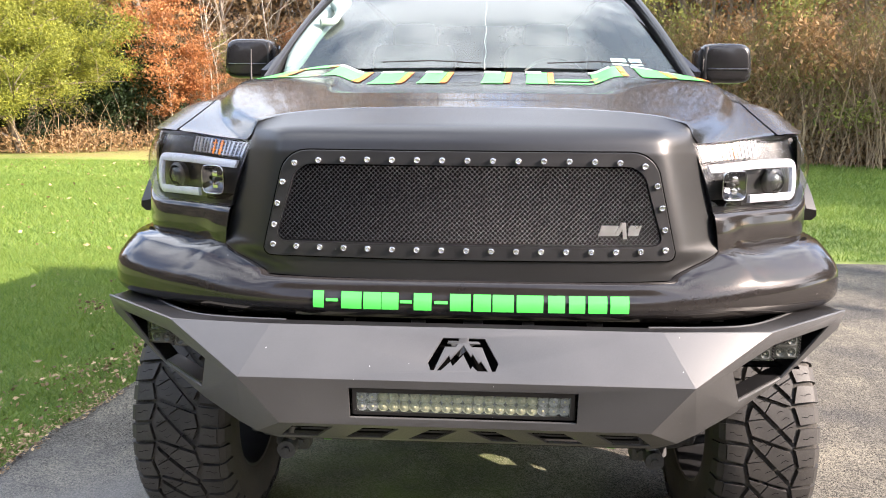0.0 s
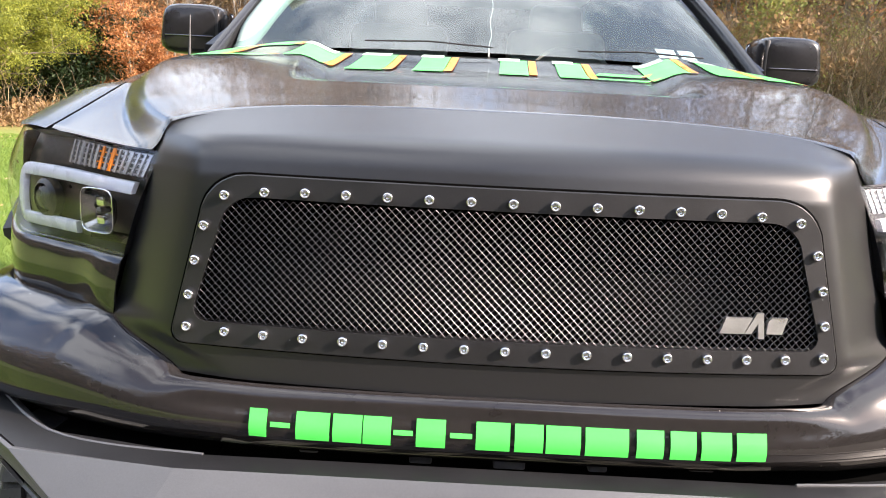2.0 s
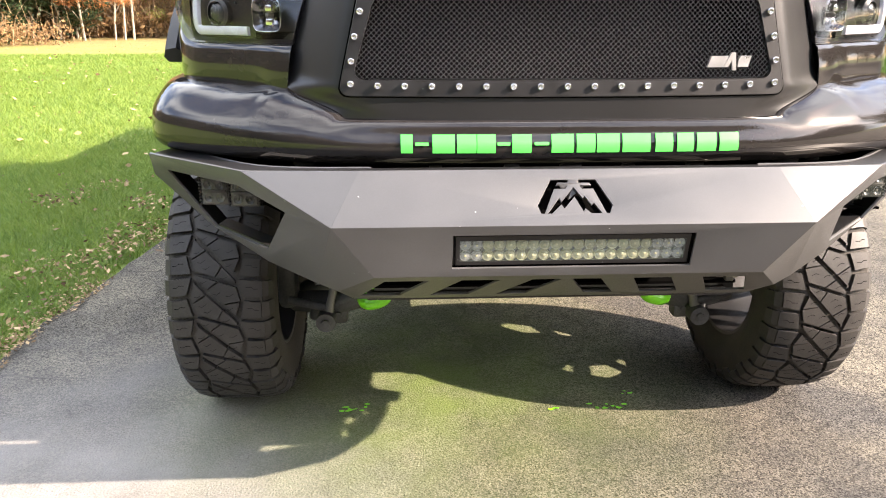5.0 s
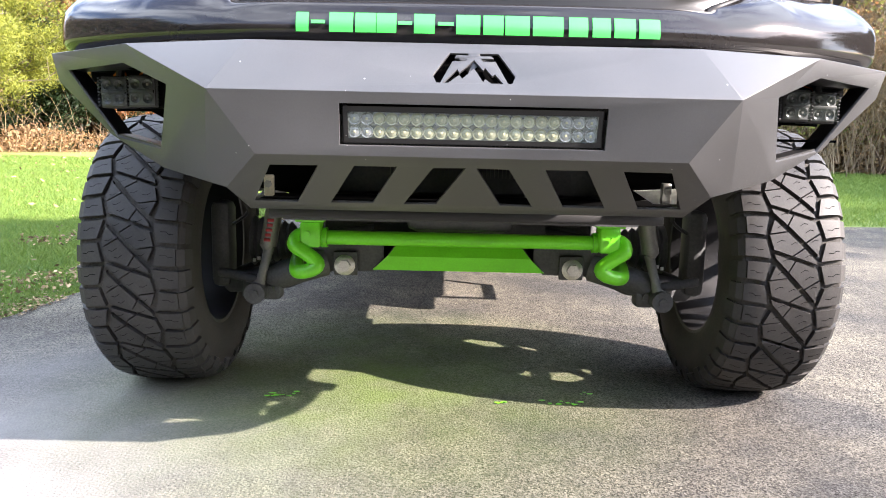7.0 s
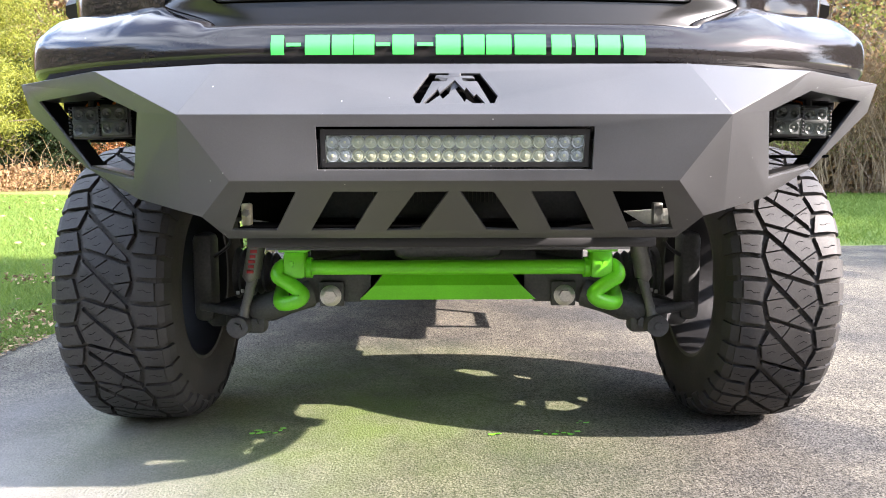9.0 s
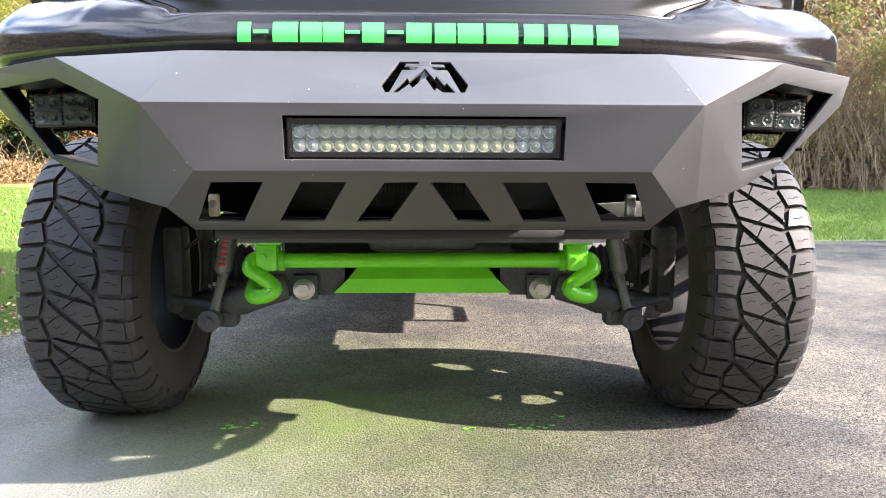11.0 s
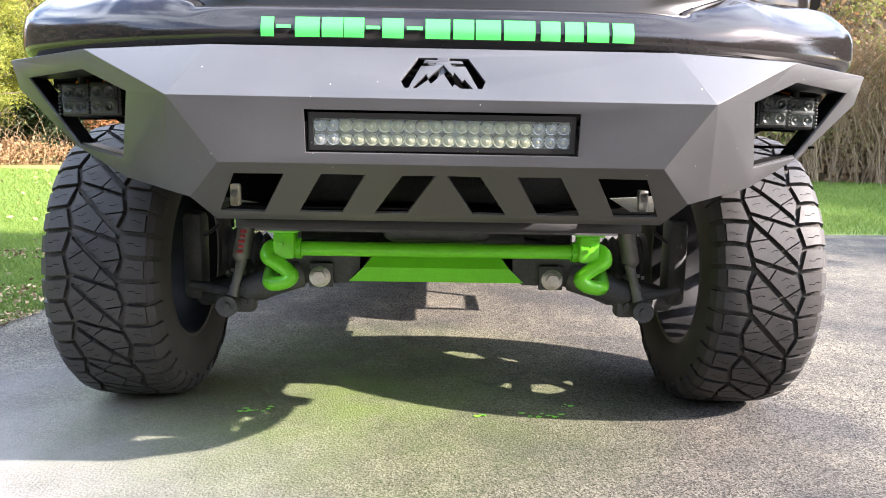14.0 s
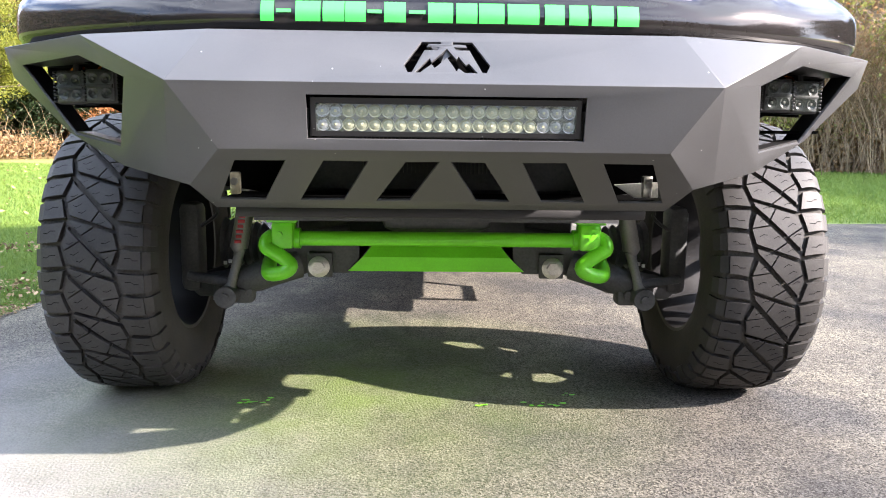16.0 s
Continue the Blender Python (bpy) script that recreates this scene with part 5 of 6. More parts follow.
part("antenna", tube([(-0.965, 3.16, 1.66), (-0.965, 3.17, 1.77), (-0.965, 3.175, 1.815)], [0.006, 0.003, 0.0025], 6), "trim", truck, "short whip antenna", 50)

# cargo bed
for s in (-1, 1):
    part("bed_side", box((s * 0.975, 6.95, 1.34), (0.06, 2.05, 0.62), 0.025), "paint", truck)
part("tailgate", box((0, 7.97, 1.36), (1.9, 0.06, 0.58), 0.02), "paint", truck)
part("bed_floor", box((0, 6.95, 1.10), (1.9, 2.05, 0.04)), "under", truck)
part("rear_bumper", box((0, 8.06, 0.95), (1.9, 0.14, 0.18), 0.03), "trim", truck)


# --- lettering on the hood: plain green strokes with orange shadows ---------------------------
def hood_decal(poly, material, lift=0.003, name="hood_lettering"):
    """A flat shape (plan view) laid on the hood."""
    a = [Vector((x, y, 0)) for x, y in poly]
    bm = bmesh.new()
    f = bm.faces.new([bm.verts.new(p) for p in a])
    bmesh.ops.triangulate(bm, faces=[f])
    for _ in range(3):
        bmesh.ops.subdivide_edges(bm, edges=[e for e in bm.edges if e.calc_length() > 0.035], cuts=1, use_grid_fill=False)
        bmesh.ops.triangulate(bm, faces=bm.faces[:])
    for v in bm.verts:
        v.co.z = hood_z(v.co.x, v.co.y) + lift
    part(name, bm, material, truck, "bright lettering stroke of vinyl or painted reflection", 60)


STROKES = [(-0.815, -0.62, 2.74, 2.79), (-0.576, -0.470, 2.79, 3.10), (-0.402, -0.300, 2.76, 3.10), (-0.219, -0.135, 2.78, 3.10), (0.021, 0.103, 2.78, 3.10), (0.189, 0.270, 2.78, 3.10), (0.270, 0.430, 2.78, 2.82),
           (0.300, 0.430, 2.88, 2.93), (0.445, 0.545, 2.78, 3.10), (0.615, 0.715, 2.76, 3.10), (0.735, 0.83, 2.74, 3.06), (-0.80, -0.74, 2.74, 3.08), (-0.74, -0.60, 3.02, 3.10)]
for x0, x1, y0, y1 in STROKES:
    sk = 0.02
    hood_decal([(x0, y0), (x1, y0), (x1 + sk, y1), (x0 + sk, y1)], "decal")
    # pale rear ends paint the lettering's reflection in the windscreen
    if y1 - y0 > 0.2:
        hood_decal([(x0 + 0.01, y1 - 0.035), (x1 - 0.005, y1 - 0.035), (x1, y1 + 0.03), (x0 + 0.015, y1 + 0.03)], "pale", 0.0042)
    hood_decal([(x1 + 0.003, y0 + 0.012), (x1 + 0.026, y0 + 0.02), (x1 + 0.026 + sk, y1), (x1 + 0.003 + sk, y1)], "orange", 0.0035)


# --- underside ----------------------------------------------------------------------------------
sway = [(-0.40, 2.30, 0.548), (0.42, 2.30, 0.548)]
part("sway_bar", tube(sway, 0.0215, 18), "green", truck, "lime green sway bar", 50)


def sway_end(side):
    x = side
    p = [(x * 0.440, 2.30, 0.556), (x * 0.470, 2.29, 0.556), (x * 0.485, 2.275, 0.546), (x * 0.486, 2.262, 0.527), (x * 0.464, 2.258, 0.513), (x * 0.432, 2.255, 0.492), (x * 0.416, 2.25, 0.474), (x * 0.436, 2.25, 0.457), (x * 0.478, 2.26, 0.450), (x * 0.492, 2.32, 0.464), (x * 0.500, 2.40, 0.478)]
    fine = [along([list(q) for q in p], k / 40) for k in range(41)]
    part("sway_arm", tube(fine, 0.0215, 14), "green", truck, "bent lime green sway bar arm", 60)
    part("sway_clamp", box((x * 0.440, 2.29, 0.560), (0.062, 0.07, 0.078), 0.010), "green", truck, "lime green bushing clamp")
    part("clamp_plate", box((x * 0.440, 2.29, 0.603), (0.085, 0.08, 0.010), 0.003), "green", truck)
    part("collar", tube([(x * 0.395, 2.30, 0.548), (x * 0.412, 2.30, 0.548)], 0.030, 18), "green", truck, "", 40)
    part("clamp_bolt", tube([(x * 0.445, 2.25, 0.565), (x * 0.445, 2.243, 0.565)], 0.008, 6), "green", truck)
    # cross member ear with its bolt
    bm = bmesh.new()
    ear = [(0.20, 0.515), (0.42, 0.515), (0.50, 0.49), (0.545, 0.44), (0.60, 0.40), (0.60, 0.365), (0.53, 0.37), (0.45, 0.405), (0.39, 0.428), (0.265, 0.428)]
    add_slab(bm, [[(x * a, 2.40, b) for a, b in ear]], (0, 0.06, 0))
    part("cross_member", bm, "under", truck, "", 25)
    part("bracket_plate", box((x * 0.352, 2.388, 0.455), (0.075, 0.014, 0.075), 0.004), "under", truck)
    ob = part("bolt_head", lathe([(2.378, 0.0), (2.374, 0.014), (2.376, 0.024), (2.379, 0.0325), (2.392, 0.0335)], 24, "y"), "bright", truck, "large zinc bolt head", 40)
    ob.location = (x * 0.355, 0, 0.450)
    ob = part("bolt_hex", lathe([(2.366, 0.0), (2.366, 0.0185), (2.378, 0.0195)], 6, "y"), "bright", truck, "")
    ob.location = (x * 0.355, 0, 0.450)
    # end link, ball joint, lower arm, shock, half shaft
    part("end_link", box((x * 0.575, 2.36, 0.372), (0.06, 0.06, 0.055), 0.012), "under", truck)
    part("end_link_bolt", tube([(x * 0.575, 2.325, 0.38), (x * 0.575, 2.315, 0.38)], 0.014, 6), "under", truck)
    part("ball_joint", tube([(x * 0.64, 2.40, 0.345), (x * 0.64, 2.40, 0.415)], [0.04, 0.035], 14), "under", truck, "", 50)
    part("lower_arm", tube([(x * 0.46, 2.62, 0.42), (x * 0.62, 2.55, 0.375), (x * 0.80, 2.68, 0.33)], [0.05, 0.045, 0.04], 10), "under", truck, "", 50)
    part("lower_arm", tube([(x * 0.46, 3.05, 0.42), (x * 0.80, 2.72, 0.33)], [0.05, 0.04], 10), "under", truck, "", 50)
    part("upper_arm", tube([(x * 0.52, 2.55, 0.80), (x * 0.78, 2.70, 0.74), (x * 0.52, 2.90, 0.80)], 0.025, 8), "under", truck, "", 50)
    part("shock_body", tube([(x * 0.628, 2.52, 0.475), (x * 0.633, 2.52, 0.485), (x * 0.580, 2.56, 0.80)], [0.020, 0.028, 0.028], 18), "damper", truck, "grey shock absorber with red print" if x < 0 else "grey shock absorber", 50)
    for k in range(6 if x < 0 else 0):
        part("shock_print", box((x * (0.629 - 0.0027 * k), 2.4930 + 0.0020 * k, 0.508 + 0.016 * k), (0.018 if k % 2 else 0.022, 0.003, 0.010), 0.001), "red", truck)
    part("shock_rod", tube([(x * 0.665, 2.49, 0.335), (x * 0.648, 2.505, 0.40), (x * 0.629, 2.52, 0.48)], [0.022, 0.014, 0.017], 12), "damper", truck, "", 50)
    part("shock_eye", tube([(x * 0.665, 2.455, 0.335), (x * 0.665, 2.525, 0.335)], 0.034, 16), "under", truck, "", 40)
    part("shock_bolt", tube([(x * 0.665, 2.445, 0.335), (x * 0.665, 2.456, 0.335)], 0.015, 6), "under", truck)
    part("half_shaft", tube([(x * 0.30, 2.72, 0.52), (x * 0.58, 2.71, 0.48)], 0.022, 10), "under", truck, "", 50)
    boot = []
    for k in range(12):
        boot.append(((0.58 + 0.013 * k), 0.058 + 0.002 * k + (0.009 if k % 2 else -0.004)))
    bm = lathe([(x * h, r) for h, r in boot], 20, "x")
    bmesh.ops.translate(bm, vec=(0, 2.71, 0.475), verts=bm.verts[:])
    part("shaft_boot", bm, "under", truck, "ribbed black rubber boot", 20)
    part("knuckle", box((x * 0.82, 2.66, 0.47), (0.07, 0.10, 0.30), 0.025), "under", truck)
    part("tie_rod", tube([(x * 0.66, 2.50, 0.375), (x * 0.80, 2.54, 0.39)], 0.016, 8), "under", truck, "", 50)
    part("brake_hose", tube([along([[x * 0.50, 2.5, 0.76], [x * 0.60, 2.46, 0.70], [x * 0.70, 2.48, 0.66], [x * 0.69, 2.5, 0.60], [x * 0.76, 2.56, 0.55]], k / 16) for k in range(17)], 0.006, 6), "trim", truck, "", 50)
    part("frame_rail", box((x * 0.44, 4.72, 0.80), (0.10, 5.36, 0.16), 0.015), "under", truck)
    part("inner_arch", box((x * 0.72, 2.70, 1.13), (0.52, 1.15, 0.03), 0.0), "under", truck)
    part("inner_wall", box((x * 0.50, 2.72, 0.98), (0.02, 1.1, 0.34), 0.0), "under", truck)
    # tow hook glimpsed through the outer cut-out
    part("tow_bracket", box((x * 0.468, 1.86, 0.732), (0.022, 0.02, 0.050), 0.004), "tan" if x < 0 else "bright", truck, "pale tow hook bracket")
    if x > 0:
        part("tow_plate", slab([[(0.405, 1.905, 0.734), (0.500, 1.880, 0.742), (0.502, 1.880, 0.706), (0.452, 1.895, 0.704)]], (0, 0.008, 0)), "galvanised", truck, "pale triangular tow hook plate")
    part("tow_bolt", tube([(x * 0.468, 1.852, 0.736), (x * 0.468, 1.843, 0.736)], 0.009, 6), "bright", truck, "zinc bolt")
    for k in range(4):
        part("clamp_tooth", box((x * (0.66 + 0.016 * k), 2.632, 0.435 - 0.006 * k), (0.011, 0.006, 0.012), 0.001), "paper", truck)


both(sway_end)
# middle skid plate
bm = bmesh.new()
skid = [(-0.190, 2.395, 0.520), (0.190, 2.395, 0.520), (0.222, 2.380, 0.482), (0.268, 2.395, 0.438), (-0.268, 2.395, 0.438), (-0.222, 2.380, 0.482)]
top = [bm.verts.new(p) for p in skid]
bm.faces.new((top[0], top[1], top[2], top[5]))
bm.faces.new((top[5], top[2], top[3], top[4]))
bmesh.ops.recalc_face_normals(bm, faces=bm.faces[:])
bmesh.ops.solidify(bm, geom=bm.faces[:], thickness=0.006)
part("skid_plate", bm, "green", truck, "lime green folded skid plate", 20)
part("skid_floor", slab([[(-0.26, 2.40, 0.44), (0.26, 2.40, 0.44), (0.30, 3.0, 0.47), (-0.30, 3.0, 0.47)]], (0, 0, 0.01)), "under", truck)
part("cross_beam", box((0, 2.44, 0.49), (0.50, 0.08, 0.10), 0.015), "under", truck)
# added near-black sheet, painting the dark seen down through the vents
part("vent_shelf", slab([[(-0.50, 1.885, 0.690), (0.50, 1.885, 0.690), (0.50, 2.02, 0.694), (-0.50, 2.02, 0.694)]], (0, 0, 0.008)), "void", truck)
# dusty splash guard below the radiator
part("splash_guard", slab([[(-0.46, 1.90, 0.670), (0.46, 1.90, 0.670), (0.44, 2.40, 0.625), (-0.44, 2.40, 0.625)]], (0, 0, 0.015)), "under", truck, "", 25)
for k in range(5):
    x = -0.28 + 0.14 * k
    part("guard_rib", box((x, 2.16, 0.654), (0.03, 0.30, 0.014), 0.004, Matrix.Rotation(radians(-9), 4, "X")), "under", truck)
# pan and beam are added to keep light out above the sway bar
part("belly_pan", slab([[(-0.56, 2.42, 0.585), (0.56, 2.42, 0.585), (0.56, 5.4, 0.66), (-0.56, 5.4, 0.66)]], (0, 0, 0.05)), "under", truck)
part("air_dam_lip", box((0, 1.905, 0.664), (0.96, 0.025, 0.026), 0.006), "trim", truck, "dusty black plastic air dam lip")
part("front_axle_beam", box((0, 2.86, 0.56), (1.0, 0.10, 0.22), 0.03), "under", truck)
for s in (-1, 1):
    part("arch_liner", slab([[(s * 0.57, 2.02, 0.70), (s * 0.57, 3.30, 0.64), (s * 0.57, 3.30, 1.18), (s * 0.57, 2.02, 1.18)]], (s * 0.006, 0, 0)), "under", truck)
    # near-black front sheet paints the shade inside the arch
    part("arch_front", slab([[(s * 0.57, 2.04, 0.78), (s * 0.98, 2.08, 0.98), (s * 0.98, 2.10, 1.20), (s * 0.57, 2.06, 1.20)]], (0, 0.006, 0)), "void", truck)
# added near-black sheets, painting the dark behind the outer vents
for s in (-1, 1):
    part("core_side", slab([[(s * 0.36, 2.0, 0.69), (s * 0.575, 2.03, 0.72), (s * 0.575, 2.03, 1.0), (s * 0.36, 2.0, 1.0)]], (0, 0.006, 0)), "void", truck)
# added slab, outlined to cast a wedge of shadow on the asphalt
part("liner_lip", slab([[(0.960, 2.060, 0.86), (0.972, 2.125, 0.86), (0.952, 2.132, 0.86), (0.873, 2.156, 0.86), (0.795, 2.292, 0.86), (0.668, 2.29, 0.86), (0.668, 1.995, 0.86), (0.868, 1.995, 0.86), (0.923, 1.985, 0.86), (0.924, 2.054, 0.86)]], (0, 0, 0.006)), "void", truck, "added black slab that casts a shadow on the asphalt")
part("guard_bar", box((0, 2.36, 0.640), (0.66, 0.05, 0.035), 0.01), "under", truck)
part("radiator", box((0, 2.06, 0.92), (0.80, 0.05, 0.42), 0.0), "under", truck)
for k in range(40):
    part("radiator_fin", box((-0.195 + 0.01 * k, 2.028, 0.80), (0.002, 0.012, 0.10)), "shock", truck)
part("engine_block", box((0, 2.75, 0.93), (0.62, 1.0, 0.50), 0.05), "under", truck)
part("oil_pan", box((0, 2.80, 0.62), (0.36, 0.60, 0.16), 0.04), "under", truck)
part("gearbox", box((0, 3.6, 0.78), (0.36, 0.9, 0.30), 0.06), "under", truck)
part("differential", tube([(0.05, 2.72, 0.52), (0.30, 2.72, 0.52)], [0.11, 0.07], 16), "under", truck, "", 40)
part("rear_axle", tube([(-0.85, 6.42, 0.455), (-0.2, 6.42, 0.455), (-0.12, 6.42, 0.455), (0.12, 6.42, 0.455), (0.2, 6.42, 0.455), (0.85, 6.42, 0.455)], [0.05, 0.05, 0.14, 0.14, 0.05, 0.05], 12), "under", truck, "", 40)
part("hood_underside", box((0, 2.66, 1.40), (1.2, 1.05, 0.02)), "under", truck)

# the sway bar and the cross member sit well behind the bumper
LOWER = {"sway_bar", "sway_arm", "sway_clamp", "clamp_plate", "collar", "clamp_bolt", "cross_member", "bracket_plate", "bolt_head", "bolt_hex", "end_link", "end_link_bolt", "ball_joint", "skid_plate", "skid_floor", "cross_beam"}
back = Matrix.Translation((0, 0.2, 0.839)) @ Matrix.Diagonal((1.09, 1.09, 1.09, 1)) @ Matrix.Translation((0, -0.2, -0.839))
for ob in truck.children:
    if ob.name.split(".")[0] in LOWER:
        ob.data.transform(Matrix.Translation(ob.location))
        ob.location = (0, 0, 0)
        ob.data.transform(back)


# ---------------------------------------------------------------- ground
def edge_x(y):
    """Left edge of the driveway."""
    base = along([[-3.6], [-2.7], [-2.25], [-2.06], [-1.88], [-1.72], [-1.62]], (y + 3.0) / 12.0)[0]
    return base + 0.05 * noise.noise((y * 1.7, 3.1, 0)) + 0.03 * noise.noise((y * 6.0, 1.0, 0))


def far_y(x):
    """Edge where the driveway ends, beyond the truck."""
    return 7.75 + 0.06 * max(0.0, x - 3) + 0.06 * noise.noise((x * 1.3, 7.7, 0)) + 0.03 * noise.noise((x * 5, 2.0, 0))


def ground_fn(u, v):
    s, t = 2 * u - 1, 2 * v - 1
    x, y = 900 * abs(s) ** 4 * (1 if s > 0 else -1), 900 * abs(t) ** 4 * (1 if t > 0 else -1)
    d = math.hypot(x, y)
    return (x, y, -0.03 + 0.03 * noise.noise((x * 0.12, y * 0.12, 0)) * smooth01(d / 15))


ground = part("ground", grid(ground_fn, 90, 90), "lawn", None, "autumn lawn with patches of dry grass", 80)
tagged(ground, "autumn lawn with patches of dry grass", "lawn", kind="structure")

bm = bmesh.new()
pts = [(edge_x(-3 + 12 * k / 90), -3 + 12 * k / 90) for k in range(91) if -3 + 12 * k / 90 < far_y(-1.6)]
pts += [(-1.5 + 26 * (k / 60) ** 1.3, far_y(-1.5 + 26 * (k / 60) ** 1.3)) for k in range(61)]
pts += [(24.5, -14.0), (-6.0, -14.0)]
f = bm.faces.new([bm.verts.new((x, y, 0.0)) for x, y in pts])
ret = bmesh.ops.extrude_face_region(bm, geom=[f])
for v in ret["geom"]:
    if isinstance(v, bmesh.types.BMVert):
        v.co.z = -0.07
bmesh.ops.triangulate(bm, faces=bm.faces[:])
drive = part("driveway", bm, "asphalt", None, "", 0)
tagged(drive, "worn grey asphalt driveway with cracks and green overspray", "driveway", kind="structure")

# spots of green paint on the asphalt
rng = np.random.default_rng(5)
for cx, cy, n in ((-0.56, 2.44, 12), (0.34, 2.42, 9), (0.12, 2.40, 3), (0.42, 2.50, 4)):
    bm = bmesh.new()
    for k in range(n):
        x, y, r = cx + rng.normal(0, 0.05), cy + rng.normal(0, 0.012), 0.003 + 0.005 * rng.random()
        vs = [bm.verts.new((x + 1.6 * r * math.cos(a) * (0.7 + 0.6 * rng.random()), y + r * math.sin(a) * (0.7 + 0.6 * rng.random()), 0.003)) for a in [2 * math.pi * i / 8 for i in range(8)]]
        bm.faces.new(vs)
    ob = part("paint_drips", bm, "green")
    tagged(ob, "small lime green paint drips on asphalt", "paint drips", kind="stuff")


# ---------------------------------------------------------------- grass and leaf litter
def grass(count, x0, x1, y0, y1, h0, h1, w, seed):
    rng = np.random.default_rng(seed)
    x = x0 + (x1 - x0) * rng.random(count)
    y = y0 + (y1 - y0) * rng.random(count)
    ex = np.interp(y, np.linspace(-3, 12, 120), [edge_x(q) for q in np.linspace(-3, 12, 120)])
    keep = (x < ex - 0.01 - 0.05 * rng.random(count)) | (y > 7.95 + 0.06 * np.maximum(0, x - 3))
    x, y = x[keep], y[keep]
    n = len(x)
    h = h0 + (h1 - h0) * rng.random(n)
    a = rng.random(n) * 2 * math.pi
    lean = rng.normal(0, 0.9, (n, 2)) * h[:, None]
    bx, by = np.cos(a) * w, np.sin(a) * w
    v = np.zeros((n, 3, 3))
    v[:, 0] = np.stack([x - bx, y - by, np.full(n, -0.03)], 1)
    v[:, 1] = np.stack([x + bx, y + by, np.full(n, -0.03)], 1)
    v[:, 2] = np.stack([x + lean[:, 0], y + lean[:, 1], -0.03 + h], 1)
    me = bpy.data.meshes.new("grass")
    me.from_pydata(v.reshape(-1, 3).tolist(), [], np.arange(3 * n).reshape(n, 3).tolist())
    ob = placed("grass", me, "blade")
    tagged(ob, "short green lawn grass beside the driveway", "grass", kind="stuff")


grass(40000, -8.0, -1.5, -4.0, 1.7, 0.03, 0.08, 0.004, 10)
grass(210000, -7.0, -1.5, 1.6, 8.0, 0.025, 0.075, 0.0026, 11)
grass(130000, -12.0, -1.5, 8.0, 17.0, 0.04, 0.10, 0.006, 12)
grass(40000, -18.0, -2.0, 17.0, 22.5, 0.05, 0.10, 0.009, 14)
grass(60000, 3.0, 11.0, 7.7, 16.0, 0.04, 0.10, 0.006, 13)
grass(60000, 3.0, 17.0, 16.0, 26.0, 0.05, 0.11, 0.010, 15)

rng = np.random.default_rng(21)
n = 420
yy = 1.5 + 9.0 * rng.random(n) ** 1.2
ex = np.array([edge_x(q) for q in yy])
near = rng.random(n) < 0.45
xx = np.where(near, ex - 0.05 - np.abs(rng.normal(0, 0.22, n)), ex - 5.5 * rng.random(n))
me = cards(np.stack([xx, yy, 0.02 + 0.03 * rng.random(n)], 1), 0.008 + 0.014 * rng.random(n), rng, 0.6, 0.75)
tagged(placed("leaf_litter", me, "litter"), "dry brown leaves scattered on the lawn", "leaves", kind="stuff")
# curled leaves gathered in drifts beside the driveway
n = 1700
heart = np.stack([-0.12 - 1.3 * rng.random(26) ** 1.6, 1.7 + 4.2 * rng.random(26)], 1)
pick = rng.integers(0, 26, n)
off, yy = heart[pick, 0] + rng.normal(0, 0.10, n), heart[pick, 1] + rng.normal(0, 0.13, n)
xx = np.array([edge_x(q) for q in yy]) + np.minimum(off, 0.03)
me = cards(np.stack([xx, yy, 0.050 + 0.030 * rng.random(n)], 1), 0.006 + 0.017 * rng.random(n) ** 2, rng, 0.5, 0.5)
tagged(placed("leaf_litter", me, "litter"), "curled pale brown leaves in drifts on the lawn", "leaves", kind="stuff")
n = 7000
yy = 0.2 + 7.6 * rng.random(n)
keep = 0.5 + 0.5 * np.sin(yy * 2.6) + 0.4 * np.sin(yy * 7.1 + 1) > 0.9 * rng.random(n)
yy = yy[keep]
n = len(yy)
xx = np.array([edge_x(q) for q in yy]) + 0.05 - np.abs(rng.normal(0, 0.10, n))
me = cards(np.stack([xx, yy, 0.004 + 0.02 * rng.random(n)], 1), 0.004 + 0.012 * rng.random(n) ** 2, rng, 0.55, 0.8)
tagged(placed("leaf_litter", me, "litter"), "brown crumbs and dry leaves along the driveway's edge", "leaves", kind="stuff")
n = 1100
me = cards(np.stack([-16 + 14.5 * rng.random(n), 4 + 24 * rng.random(n), np.full(n, 0.055)], 1), 0.018 + 0.03 * rng.random(n), rng, 0.6, 0.75)
tagged(placed("leaf_litter", me, "litter"), "dry brown leaves scattered on the lawn", "leaves", kind="stuff")


